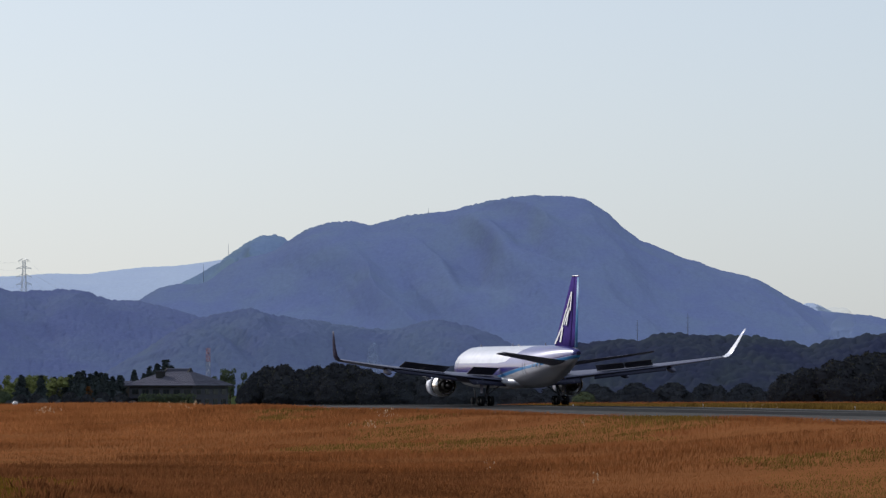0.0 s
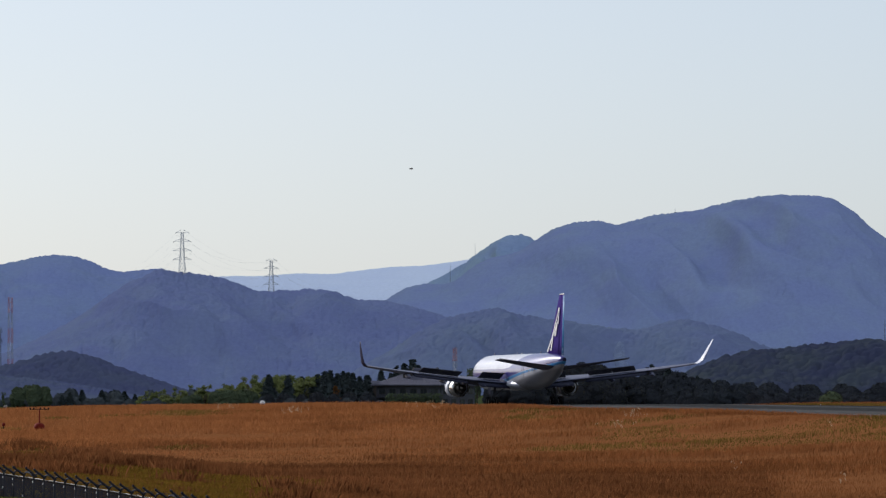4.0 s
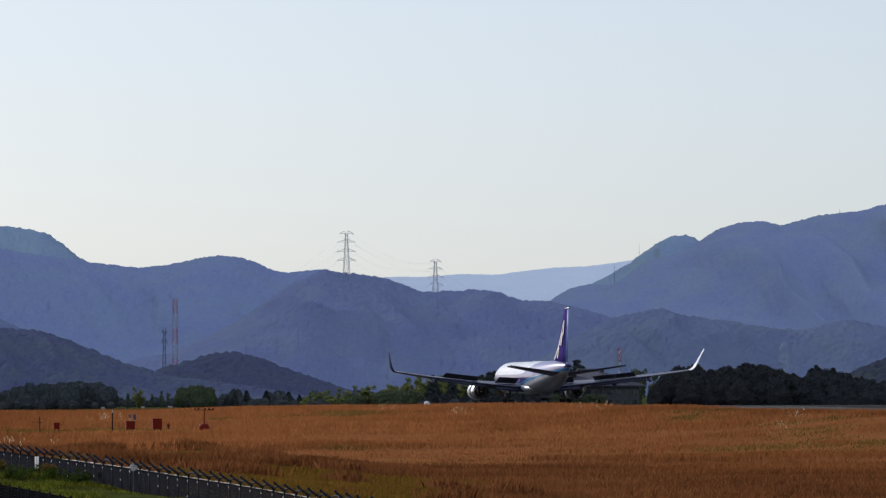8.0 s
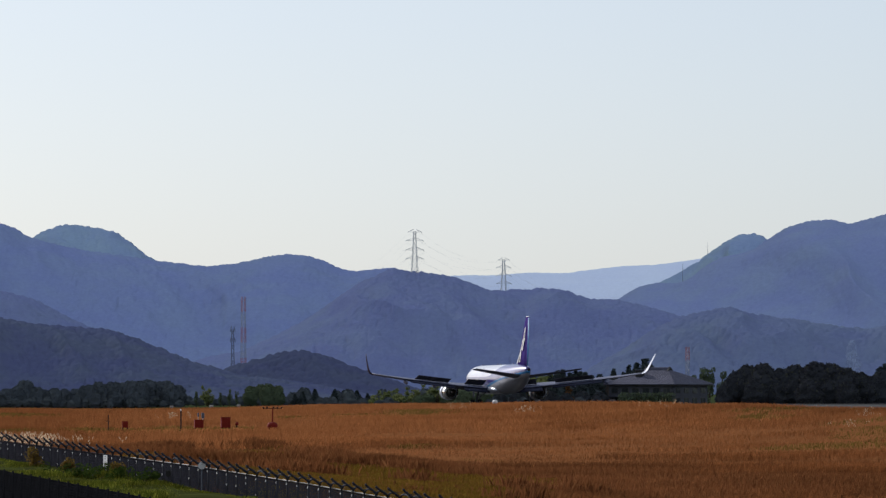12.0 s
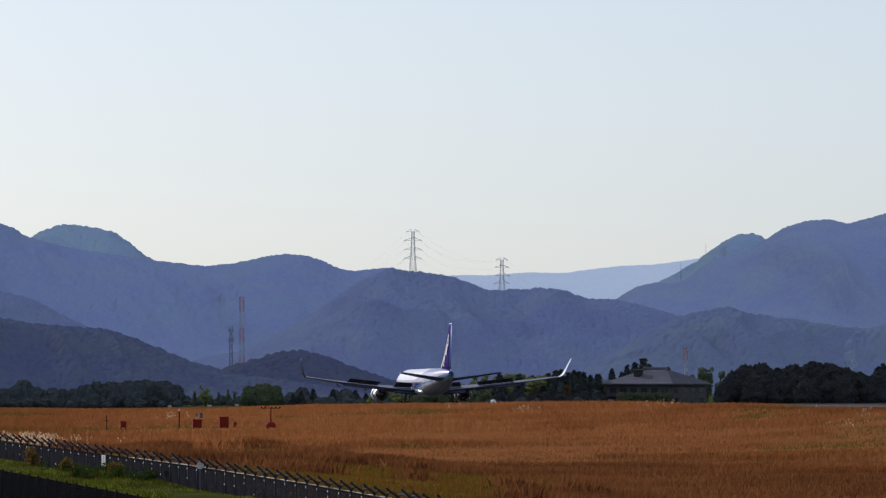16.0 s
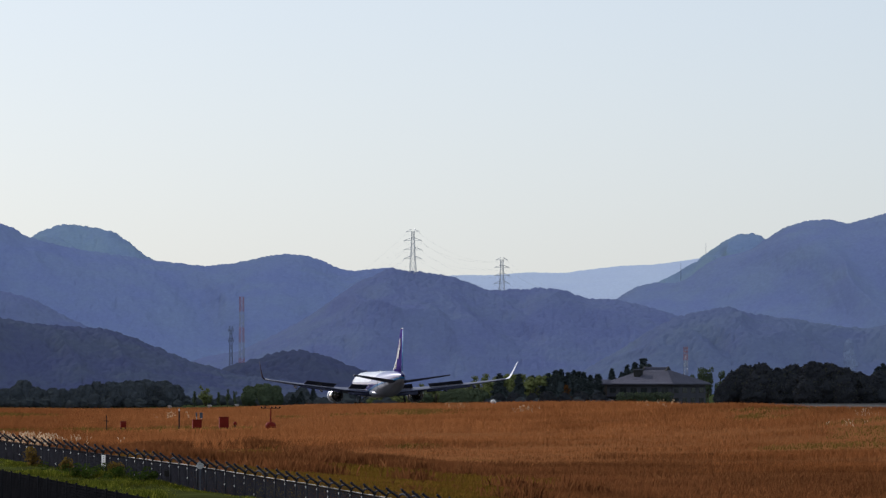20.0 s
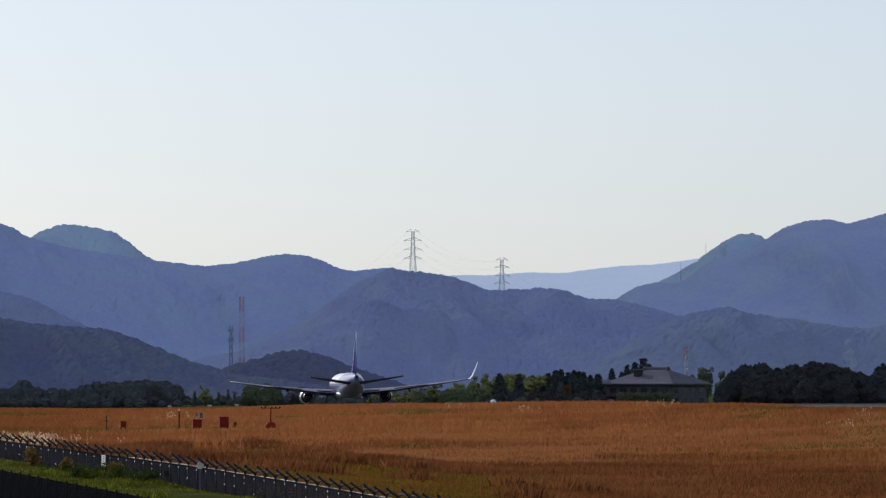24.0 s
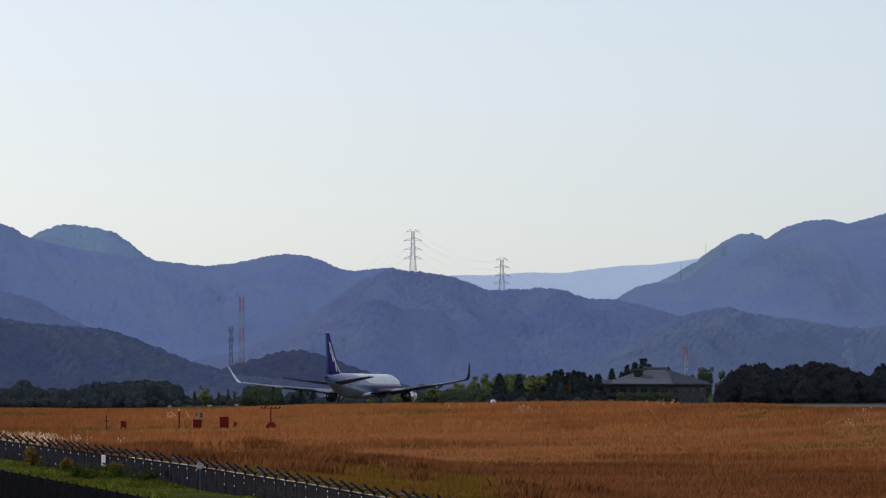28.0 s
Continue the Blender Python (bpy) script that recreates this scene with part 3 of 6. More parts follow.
M_MARK = surface("grey_lettering", (0.12, 0.13, 0.2), (0.2, 0.2, 0.28), 3.0, 0.5)
M_LINE = surface("panel_joint_grey", (0.30, 0.31, 0.34), (0.40, 0.41, 0.43), 3.0, 0.5)


def foil(le, te, z, thick, x, twist=0.0, n=9):
    """A wing section at span x: le and te are metres aft of the nose."""
    pts = []
    prof = [(0, 0), (0.02, 0.30), (0.08, 0.62), (0.2, 0.92), (0.4, 1.0), (0.62, 0.72), (0.85, 0.28), (1.0, 0.03)]
    ch = te - le
    for s, k in prof:
        pts.append((s, 0.56 * k))
    for s, k in prof[-1:0:-1]:
        pts.append((s, -0.44 * k))
    return [Vector((x, MAIN_GEAR - le - s * ch, z + k * thick * ch + (0.5 - s) * ch * twist)) for s, k in pts]


def wing_at(u):
    """Wing plan by share of the half span: leading and trailing edge aft of the nose, height, thickness, span."""
    x = 1.6 + u * 21.9
    le = 16.9 + 0.672 * (x - 1.6)
    te = np.interp(x, [1.6, 7.9, 23.5], [28.9, 29.6, 34.8])
    z = 2.95 + 0.085 * (x - 1.6) + 0.0015 * (x - 1.6) ** 2
    return le, te, z, np.interp(u, [0, 0.3, 1], [0.14, 0.115, 0.095]), x


def wing_top(x, s):
    u = (x - 1.6) / 21.9
    le, te, z, th, _ = wing_at(u)
    ch = te - le
    k = np.interp(s, [0, 0.2, 0.4, 0.62, 0.85, 1.0], [0, 0.92, 1.0, 0.72, 0.28, 0.03])
    return Vector((x, MAIN_GEAR - le - s * ch, z + 0.56 * k * th * ch))


def side(geo, sgn):
    v, f = geo
    return ([Vector((p[0] * sgn, p[1], p[2])) for p in v], f)


def build_airliner():
    jet = thing("airliner", "white twin-engine airliner with deep blue tail rolling on the runway", "airplane")
    # body
    stations = [(0.0, 0.05, 0.05, 4.0), (0.35, 0.62, 0.6, 4.03), (1.2, 1.22, 1.135, 4.15), (2.6, 1.78, 1.721, 4.33), (4.4, 2.22, 2.195, 4.49), (6.8, 2.46, 2.455, 4.59),
                (9.0, 2.515, 2.516, 4.6), (36.5, 2.515, 2.516, 4.6), (39.0, 2.46, 2.418, 4.7), (42.0, 2.25, 2.158, 4.95), (45.0, 1.88, 1.814, 5.27), (48.0, 1.38, 1.376, 5.63),
                (50.5, 0.92, 0.949, 5.89), (52.4, 0.55, 0.577, 6.05), (53.5, 0.3, 0.335, 6.11)]
    rings = []
    for a, w, h, zc in stations:
        rings.append([Vector((w * math.cos(2 * math.pi * k / 40), MAIN_GEAR - a, zc + h * math.sin(2 * math.pi * k / 40))) for k in range(40)])
    part("fuselage", loft(rings), M_BODY, jet, "glossy white fuselage with violet and light blue bands", True)
    part("belly_fairing", loft([[Vector((w * math.cos(2 * math.pi * k / 20), MAIN_GEAR - a, 2.85 + h * math.sin(2 * math.pi * k / 20))) for k in range(20)]
                                for a, w, h in ((15.5, 0.3, 0.2), (18, 2.1, 0.7), (22, 2.7, 0.82), (29, 2.7, 0.82), (32, 2.0, 0.7), (35, 0.4, 0.25))]), M_WHITE, jet, "", True)
    part("exhaust_outlet", spun([(0, 0.22), (-0.14, 0.24), (-0.10, 0.16), (0.1, 0.14)], "Y", 16, (0, MAIN_GEAR - 53.5, 6.12), True), M_BLACK, jet, "dark round tailcone exhaust", True)
    for a in (9.0, 24.0, 39.0):
        part("antenna", loft([[Vector((s * 0.03, MAIN_GEAR - a + yy, 7.06)) for s, yy in ((1, 0.2), (1, -0.25), (-1, -0.25), (-1, 0.2))],
                              [Vector((s * 0.02, MAIN_GEAR - a + yy, 7.42)) for s, yy in ((1, -0.05), (1, -0.3), (-1, -0.3), (-1, -0.05))]]), M_WING, jet)
    part("beacon", spun([(0, 0.16), (0.12, 0.13), (0.2, 0.03)], "Z", 10, (0, MAIN_GEAR - 27, 7.1), True), M_STEEL, jet)
    # doors as outlined panels, markings as bars
    for sgn in (1, -1):
        for a in (6.6, 38.2):
            for yy in (-0.53, 0.53):
                zs = [3.7, 4.4, 5.0, 5.6]
                part("door_seam", tube([(sgn * (2.53 * math.sqrt(max(0.05, 1 - ((z - 4.6) / 2.53) ** 2)) - (0.06 if a < 30 else 0.03)), MAIN_GEAR - a + yy, z) for z in zs], 0.025, 5), M_LINE, jet)
        for i, a in enumerate((41.2, 42.6, 43.5)):
            r = 2.28 - 0.11 * i
            part("marking_bar", box(sgn * (r - 0.02), MAIN_GEAR - a, 4.75 + 0.05 * i, 0.06, 0.75 if i != 1 else 0.4, 0.36), M_MARK, jet, "dark bar in place of lettering").rotation_euler = (0, 0, 0)
    # fin
    def fin_ring(le, te, z, th):
        return [Vector((p.z, p.y, z)) for p in foil(le, te, 0, th, 0)]
    zs = np.linspace(0, 1, 5)
    part("fin", loft([fin_ring(42.5 + 8.5 * u, 50.4 + 1.9 * u, 6.2 + 8.85 * u, 0.085) for u in zs]), M_FIN, jet, "deep blue tail fin", True)
    part("rudder", loft([fin_ring(50.45 + 1.9 * u, 53.0 + 1.0 * u, 6.8 + 8.2 * u, 0.10) for u in zs]), M_FIN, jet, "deep blue rudder", True)
    part("fin_tip", loft([fin_ring(51.0, 54.0, 15.03, 0.09), fin_ring(51.2, 53.95, 15.17, 0.05)]), M_STEEL, jet, "bare metal fin tip", True)
    part("rudder_stripe", loft([fin_ring(51.9 + 1.35 * u, 53.06 + 0.98 * u, 6.8 + 8.1 * u, 0.16) for u in (0, 0.5, 1)]), M_FINPALE, jet, "light blue stripe down the rudder edge", True)
    # slanting white shapes on both faces of the fin
    for sgn in (1, -1):
        for u0, u1, s0, s1, w in ((0.12, 0.34, 0.10, 0.30, 0.10), (0.14, 0.34, 0.40, 0.37, 0.09), (0.34, 0.57, 0.30, 0.40, 0.09), (0.37, 0.56, 0.44, 0.60, 0.10), (0.36, 0.60, 0.62, 0.68, 0.09), (0.54, 0.80, 0.42, 0.66, 0.11), (0.55, 0.80, 0.80, 0.72, 0.10)):
            quad = []
            for u, s in ((u0, s0), (u0, s0 + w), (u1, s1 + w), (u1, s1)):
                le, te = 42.5 + 8.5 * u, 50.4 + 1.9 * u
                quad.append((MAIN_GEAR - le - s * (te - le), 6.2 + 8.85 * u, 0.56 * 0.085 * (te - le) * 0.98))
            v = [Vector((sgn * q[2], q[0], q[1])) for q in quad] + [Vector((sgn * (q[2] + 0.02), q[0], q[1])) for q in quad]
            part("tail_emblem_bar", loft([v[:4], v[4:]]), M_WHITE, jet, "slanting white shape on the tail")
    # tailplanes
    for sgn in (1, -1):
        tp = part("tailplane", side(loft([foil(45.6 + 5.9 * u, 51.2 + 2.0 * u, 5.0 + 1.2 * u, 0.08, 0.9 + 8.4 * u, -0.10) for u in np.linspace(0, 1, 5)]), sgn), M_WING, jet, "grey swept tailplane", True)
        part("elevator", side(loft([foil(51.25 + 2.0 * u, 52.6 + 1.3 * u, 5.22 + 1.1 * u, 0.06, 1.4 + 7.7 * u, -0.12) for u in (0, 0.5, 1)]), sgn), M_WING, tp, "", True)
    # wings
    for sgn in (1, -1):
        w = part("wing", side(loft([foil(*[wing_at(u)[i] for i in (0, 1, 2, 3, 4)]) for u in np.linspace(0, 1, 12)]), sgn), M_WING, jet, "grey swept wing", True)
        # blended winglet
        secs = []
        for ang, dx, dz, le, te in ((0, 0, 0, 31.65, 34.8), (30, 0.42, 0.12, 32.3, 35.0), (58, 0.80, 0.55, 33.0, 35.3), (70, 1.15, 1.45, 34.2, 35.9), (73, 1.55, 2.75, 35.9, 36.9), (74, 1.75, 3.4, 36.8, 37.5)):
            c, s = math.cos(radians(ang)), math.sin(radians(ang))
            ring = []
            z0 = wing_at(1.0)[2]
            for p in foil(le, te, 0, 0.065, 0):
                ring.append(Vector((23.5 + dx - p.z * s, p.y, z0 + dz + p.z * c)))
            secs.append(ring)
        part("winglet", side(loft([s[:8] for s in secs]), sgn), M_WHITE, w, "tall blended winglet, white inside", True)
        part("winglet_outer_skin", side(loft([s[7:] + s[:1] for s in secs]), sgn), M_NAVY, w, "deep blue outer winglet skin", True)
        for x in (6.0, 12.2, 17.5):
            p = wing_top(x, 0.9)
            part("flap_fairing", side(loft([[Vector((x + r * math.cos(2 * math.pi * k / 10), p.y + yy, p.z - 0.45 - dz + r * 1.25 * math.sin(2 * math.pi * k / 10))) for k in range(10)]
                                       for yy, r, dz in ((2.2, 0.05, 0), (1.2, 0.28, 0.05), (-0.4, 0.30, 0.2), (-1.8, 0.05, 0.35))]), sgn), M_WING, w, "", True)
        # nacelle and pylon strut
        eng = part("nacelle", side(spun([(1.0, 0.95), (0.75, 1.10), (0.6, 1.26), (0.4, 1.33), (-0.6, 1.40), (-2.0, 1.40), (-2.0, 1.28), (0.3, 1.10), (1.0, 0.95)], "Y", 30, (7.92, MAIN_GEAR - 18.3, 2.45)), sgn), M_WHITE, jet, "white engine nacelle", True)
        part("intake_lip", side(spun([(0.62, 1.27), (0.8, 1.24), (0.95, 1.16), (1.02, 1.06), (0.9, 1.0), (0.5, 1.04)], "Y", 30, (7.92, MAIN_GEAR - 18.3, 2.45)), sgn), M_STEEL, eng, "bare metal intake lip", True)
        part("core_cowl", side(spun([(-1.2, 1.1), (-3.0, 0.98), (-4.2, 0.80), (-5.2, 0.60), (-5.2, 0.52), (-3.5, 0.5)], "Y", 24, (7.92, MAIN_GEAR - 18.3, 2.45)), sgn), M_HOT, eng, "burnt metal core cowl", True)
        part("exhaust_cone", side(spun([(-4.2, 0.45), (-5.2, 0.36), (-6.1, 0.04)], "Y", 18, (7.92, MAIN_GEAR - 18.3, 2.45), True), sgn), M_HOT, eng, "", True)
        part("fan_disc", side(spun([(0.2, 1.05), (0.15, 0.3), (0.45, 0.03)], "Y", 24, (7.92, MAIN_GEAR - 18.3, 2.45), True), sgn), M_BLACK, eng, "", True)
        part("engine_strut", side(loft([[Vector((7.92 + s * 0.22, MAIN_GEAR - a, z)) for s, a, z in ((1, 17.6, 3.75), (1, 23.8, 2.95), (1, 26.2, 3.05), (1, 22.0, 4.05), (1, 19.4, 4.05))],
                                        [Vector((7.92 + s * 0.22, MAIN_GEAR - a, z)) for s, a, z in ((-1, 17.6, 3.75), (-1, 23.8, 2.95), (-1, 26.2, 3.05), (-1, 22.0, 4.05), (-1, 19.4, 4.05))]]), sgn), M_WING, eng)
    # moving panels: spoilers hinge up, flaps droop, reverser sleeves slide
    moving = {"spoiler": [], "flap": [], "reverser_sleeve": []}
    for sgn in (1, -1):
        for x0, x1 in ((3.0, 6.4), (9.5, 12.6), (12.65, 15.7)):
            a, b = wing_top(x0, 0.70), wing_top(x1, 0.70)
            mid, d = (a + b) / 2, (b - a)
            ln, ch = d.length, (1.75 if x0 < 5 else 1.35)
            ex = d.normalized()
            ey = Vector((0, 0, 1)).cross(ex).normalized()
            ez = ex.cross(ey)
            base = Matrix((ex, ey, ez)).transposed().to_4x4()
            base.translation = mid + Vector((0, 0, 0.04))
            if sgn < 0:
                base = Matrix.Diagonal((-1, 1, 1, 1)) @ base @ Matrix.Diagonal((-1, 1, 1, 1))
            geo = loft([[Vector((s * ln / 2, 0.0, 0.0)), Vector((s * ln / 2, -ch, -0.02)), Vector((s * ln / 2, -ch, 0.02)), Vector((s * ln / 2, -0.1, 0.07))] for s in (-1, -0.33, 0.34, 1)])
            moving["spoiler"].append((part("spoiler", geo, M_WINGDARK, jet, "raised dark spoiler panel", at=base), base))
        for x0, x1, ch, dz in ((2.6, 7.0, 2.1, 0.0), (8.9, 17.0, 1.45, 0.0)):
            a, b = wing_top(x0, 0.93), wing_top(x1, 0.93)
            mid, d = (a + b) / 2, b - a
            ex = d.normalized()
            ey = Vector((0, 0, 1)).cross(ex).normalized()
            base = Matrix((ex, ey, ex.cross(ey))).transposed().to_4x4()
            base.translation = mid + Vector((0, 0.55, -0.10))
            if sgn < 0:
                base = Matrix.Diagonal((-1, 1, 1, 1)) @ base @ Matrix.Diagonal((-1, 1, 1, 1))
            ln = d.length
            geo = loft([[Vector((s * ln / 2, y, z)) for y, z in ((0.1, -0.08), (0.0, 0.03), (-0.4 * ch, 0.10), (-ch, -0.02), (-0.5 * ch, -0.12))] for s in (-1, 0, 1)])
            moving["flap"].append((part("flap", geo, M_FLAP, jet, "grey trailing-edge flap", True, at=base), base))
        geo = side(spun([(-1.9, 1.37), (-2.8, 1.33), (-3.7, 1.18), (-3.7, 1.10), (-2.0, 1.22), (-1.9, 1.37)], "Y", 30, (7.92, MAIN_GEAR - 18.3, 2.45)), sgn)
        moving["reverser_sleeve"].append((part("reverser_sleeve", geo, M_STEEL, jet, "polished sliding reverser sleeve", True), Matrix.Identity(4)))
    # main gear
    for sgn in (1, -1):
        leg = part("main_gear_leg", join(tube([(sgn * 4.1, 0.2, 3.1), (sgn * 4.65, 0, 0.6)], [0.2, 0.17], 10), tube([(sgn * 2.6, 0, 2.6), (sgn * 4.55, 0, 1.2)], 0.08, 8)), M_GEAR, jet, "grey main gear leg", True)
        part("bogie_beam", tube([(sgn * 4.65, 0.85, 0.58), (sgn * 4.65, -0.85, 0.58)], 0.13, 8), M_GEAR, leg, "", True)
        part("gear_door", box(sgn * 5.1, 0.1, 2.35, 0.06, 1.5, 1.7, 0.02), M_WING, leg, "grey gear door")
        for yy in (0.72, -0.72):
            for xx in (4.08, 5.22):
                wh = part("wheel", spun([(-0.2, 0.36), (-0.21, 0.48), (-0.16, 0.57), (0.16, 0.57), (0.21, 0.48), (0.2, 0.36)], "X", 20, (sgn * xx, yy, 0.575)), M_TYRE, leg, "black tyre", True)
                part("wheel_hub", spun([(-0.17, 0.37), (-0.1, 0.1), (0.1, 0.1), (0.17, 0.37)], "X", 14, (sgn * xx, yy, 0.575), True), M_GEAR, wh, "", True)
    nleg = part("nose_gear_leg", join(tube([(0, 22.76, 2.6), (0, 22.76, 0.45)], 0.11, 8), tube([(0, 24.2, 2.5), (0, 22.8, 1.1)], 0.06, 6)), M_GEAR, jet, "", True)
    for xx in (-0.33, 0.33):
        part("wheel", spun([(-0.14, 0.28), (-0.15, 0.38), (-0.1, 0.45), (0.1, 0.45), (0.15, 0.38), (0.14, 0.28)], "X", 18, (xx, 22.76, 0.46), True), M_TYRE, nleg, "black tyre", True)
    return jet, moving


AIRLINER, JET_PARTS = build_airliner()


# ---- grass: blades in tufts, thousands to the hectare ----
def along_fence(x, y):
    """Metres from the boundary fence, towards the stand."""
    return (FCUT - FHEAD * y - x) * FCOS


def from_edge(x, y):
    """Metres from the near runway edge, towards the stand."""
    return (EDGE - HEAD * y - x) * COSH


def field_edge(x, y):
    """How far off the short meadow ends and the tall dry grass begins."""
    b = np.arctan2(x, y) * 1000
    return np.interp(b, [-60, -25, -10, 5, 25], [470, 472, 430, 396, 385]) + 26 * (fbm(b / 6, b * 0, 63, 3) - 0.5)


def meadow_share(x, y):
    """1 where the grass is short and yellow-green, beside the fence."""
    u = -along_fence(x, y)
    wob = 10 * (fbm(x / 9, y / 30, 61, 3) - 0.5)
    clump = smooth((fbm(x / 6, y / 16, 62, 3) - 0.62) / 0.04)
    b = np.arctan2(x, y) * 1000
    return smooth((u - 2) / 2) * smooth((field_edge(x, y) - y) / 8) * smooth((28 + 2.4 * wob - b) / 12) * (1 - clump)


def blades(xs, ys, tall, lean, wide, per, seed, spread=0.25):
    """Blades as thin triangles, per of them in each tuft."""
    r = np.random.RandomState(seed)
    n = len(xs)
    cx = np.repeat(xs, per) + r.normal(0, spread, n * per)
    cy = np.repeat(ys, per) + r.normal(0, spread, n * per)
    h = np.repeat(tall, per) * r.uniform(0.75, 1.06, n * per)
    w = wide * r.uniform(0.6, 1.5, n * per)
    a = r.uniform(0, math.pi, n * per)
    z = ground_z(cx, cy) - 0.05
    dx, dy = np.cos(a) * w, np.sin(a) * w * 0.6
    lx = r.normal(lean, 0.2, n * per) * h
    ly = r.normal(0, 0.3, n * per) * h
    p0 = np.stack([cx - dx, cy - dy, z], 1)
    p1 = np.stack([cx + dx, cy + dy, z], 1)
    p2 = np.stack([cx + lx * 0.4 + dx * 0.7, cy + ly * 0.4 + dy * 0.7, z + h * 0.62], 1)
    p3 = np.stack([cx + lx, cy + ly, z + h], 1)
    v = np.stack([p0, p1, p2, p3], 1).reshape(-1, 3)
    i = np.arange(n * per) * 4
    return v, np.stack([i, i + 1, i + 2, i + 3], 1)


def scatter(n, ymin, ymax, lo, hi, power, seed):
    r = np.random.RandomState(seed)
    y = ymin + (ymax - ymin) * r.rand(n) ** power
    b = r.uniform(lo, hi, n) / 1000
    return y * np.sin(b), y * np.cos(b), r


def build_grass():
    x, y, r = scatter(120000, 255, 900, -84, 178, 1.3, 21)
    m = meadow_share(x, y)
    d, u = from_edge(x, y), along_fence(x, y)
    patch = fbm(x / 14, y / 45, 71, 4)
    ok = (u < -1.0) & (d > 2.5) & (r.rand(len(x)) > m * 0.97) & (r.rand(len(x)) < 0.35 + 1.0 * patch)
    x, y, patch, d = x[ok], y[ok], patch[ok], d[ok]
    # belts of taller stems stand up here and there
    belt = smooth((fbm(x / 34, y / 15, 72, 4) - 0.53) / 0.05)
    near = smooth((640 - y) / 180)
    tall = (0.30 + 0.62 * patch) * (0.85 + 0.15 * smooth(d / 25)) * (1 - near * (0.62 - 0.45 * belt)) * (1 + 0.15 * smooth((y - 600) / 60))
    third = fbm(x / 20, y / 60, 83, 3)
    green = third > 0.62
    bear = np.arctan2(x, y) * 1000
    # the lightened copy takes over farther off, in place of sunlit tips
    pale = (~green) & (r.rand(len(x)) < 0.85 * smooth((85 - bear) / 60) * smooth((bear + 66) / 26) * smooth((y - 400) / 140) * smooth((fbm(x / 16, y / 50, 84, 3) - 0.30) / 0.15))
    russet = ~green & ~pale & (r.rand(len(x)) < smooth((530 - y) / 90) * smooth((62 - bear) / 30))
    dry = ~green & ~pale & ~russet
    v, f = blades(x[dry], y[dry], tall[dry], 0.02, 0.0085, 8, 22, 0.7)
    tagged(part("dry_grass", (v, f), M_GRASS), "tall dry reddish-brown grass over the airfield", "grass", kind="stuff")
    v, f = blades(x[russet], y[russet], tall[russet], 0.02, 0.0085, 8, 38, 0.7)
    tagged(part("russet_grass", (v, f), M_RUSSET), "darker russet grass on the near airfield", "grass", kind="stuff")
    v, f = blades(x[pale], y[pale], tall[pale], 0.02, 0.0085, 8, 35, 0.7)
    tagged(part("bleached_grass", (v, f), M_PALE), "reddish grass over the far airfield, painted lighter as if sunlit", "grass", kind="stuff")
    v, f = blades(x[green], y[green], tall[green] * 0.75, 0.06, 0.018, 6, 23, 0.5)
    tagged(part("olive_grass", (v, f), M_OLIVE), "patches of olive-green grass among the dry field", "grass", kind="stuff")
    # denser short stand close in
    x, y, r = scatter(17000, 255, 430, -30, 100, 0.9, 36)
    k = (along_fence(x, y) < -1.0) & (from_edge(x, y) > 2.5) & (r.rand(len(x)) > meadow_share(x, y) * 0.97)
    v, f = blades(x[k], y[k], 0.25 + 0.45 * fbm(x[k] / 7, y[k] / 16, 97, 3), 0.02, 0.009, 6, 37, 0.6)
    tagged(part("short_dry_grass", (v, f), M_RUSSET), "short dry reddish-brown grass close to the fence", "grass", kind="stuff")
    # taller standing edge that faces the meadow
    x, y, r = scatter(52000, 370, 520, -82, 40, 1.0, 24)
    u = -along_fence(x, y)
    depth = y - field_edge(x, y)
    k = (depth > -2) & (depth < 6 + 22 * fbm(x / 9, y / 30, 90, 3)) & (u > 6) & (r.rand(len(x)) < smooth((fbm(x / 8, y / 30, 96, 3) - 0.34) / 0.2) * smooth((38 - np.arctan2(x, y) * 1000) / 20))
    fade = 0.4 + 0.6 * smooth((34 - np.arctan2(x, y)[k] * 1000) / 40)
    v, f = blades(x[k], y[k], 1.2 * fade * (0.35 + 1.0 * fbm(x[k] / 5, y[k] / 9, 91, 3)), 0.02, 0.007, 8, 25, 0.6)
    tagged(part("tall_dry_grass", (v, f), M_RUSSET), "belt of taller dry grass facing the meadow", "grass", kind="stuff")
    # tussocks standing in the meadow
    x, y, r = scatter(16000, 270, 440, -60, 32, 1.0, 41)
    k = (-along_fence(x, y) > 3) & (field_edge(x, y) - y > 2) & (fbm(x / 6, y / 16, 62, 3) > 0.66) & (r.rand(len(x)) < 0.8)
    v, f = blades(x[k], y[k], 0.35 + 0.75 * smooth((fbm(x[k] / 6, y[k] / 16, 62, 3) - 0.65) / 0.08), 0.02, 0.007, 8, 42, 0.6)
    tagged(part("grass_tussocks", (v, f), M_RUSSET), "tussocks of tall russet grass in the meadow", "grass", kind="stuff")
    # meadow
    x, y, r = scatter(62000, 255, 500, -80, 40, 1.0, 26)
    m = meadow_share(x, y)
    k = m > 0.3
    v, f = blades(x[k], y[k], 0.22 + 0.3 * fbm(x[k] / 6, y[k] / 14, 92, 3), 0.1, 0.026, 4, 27)
    tagged(part("meadow_grass", (v, f), M_MEADOW), "short yellow-green meadow grass inside the fence", "grass", kind="stuff")
    # fresh verge outside the fence
    x, y, r = scatter(40000, 198, 345, -80, 0, 1.0, 28)
    u = along_fence(x, y)
    k = (u > 0.6) & (u < 32)
    n = fbm(x[k] / 3, y[k] / 8, 93, 3)
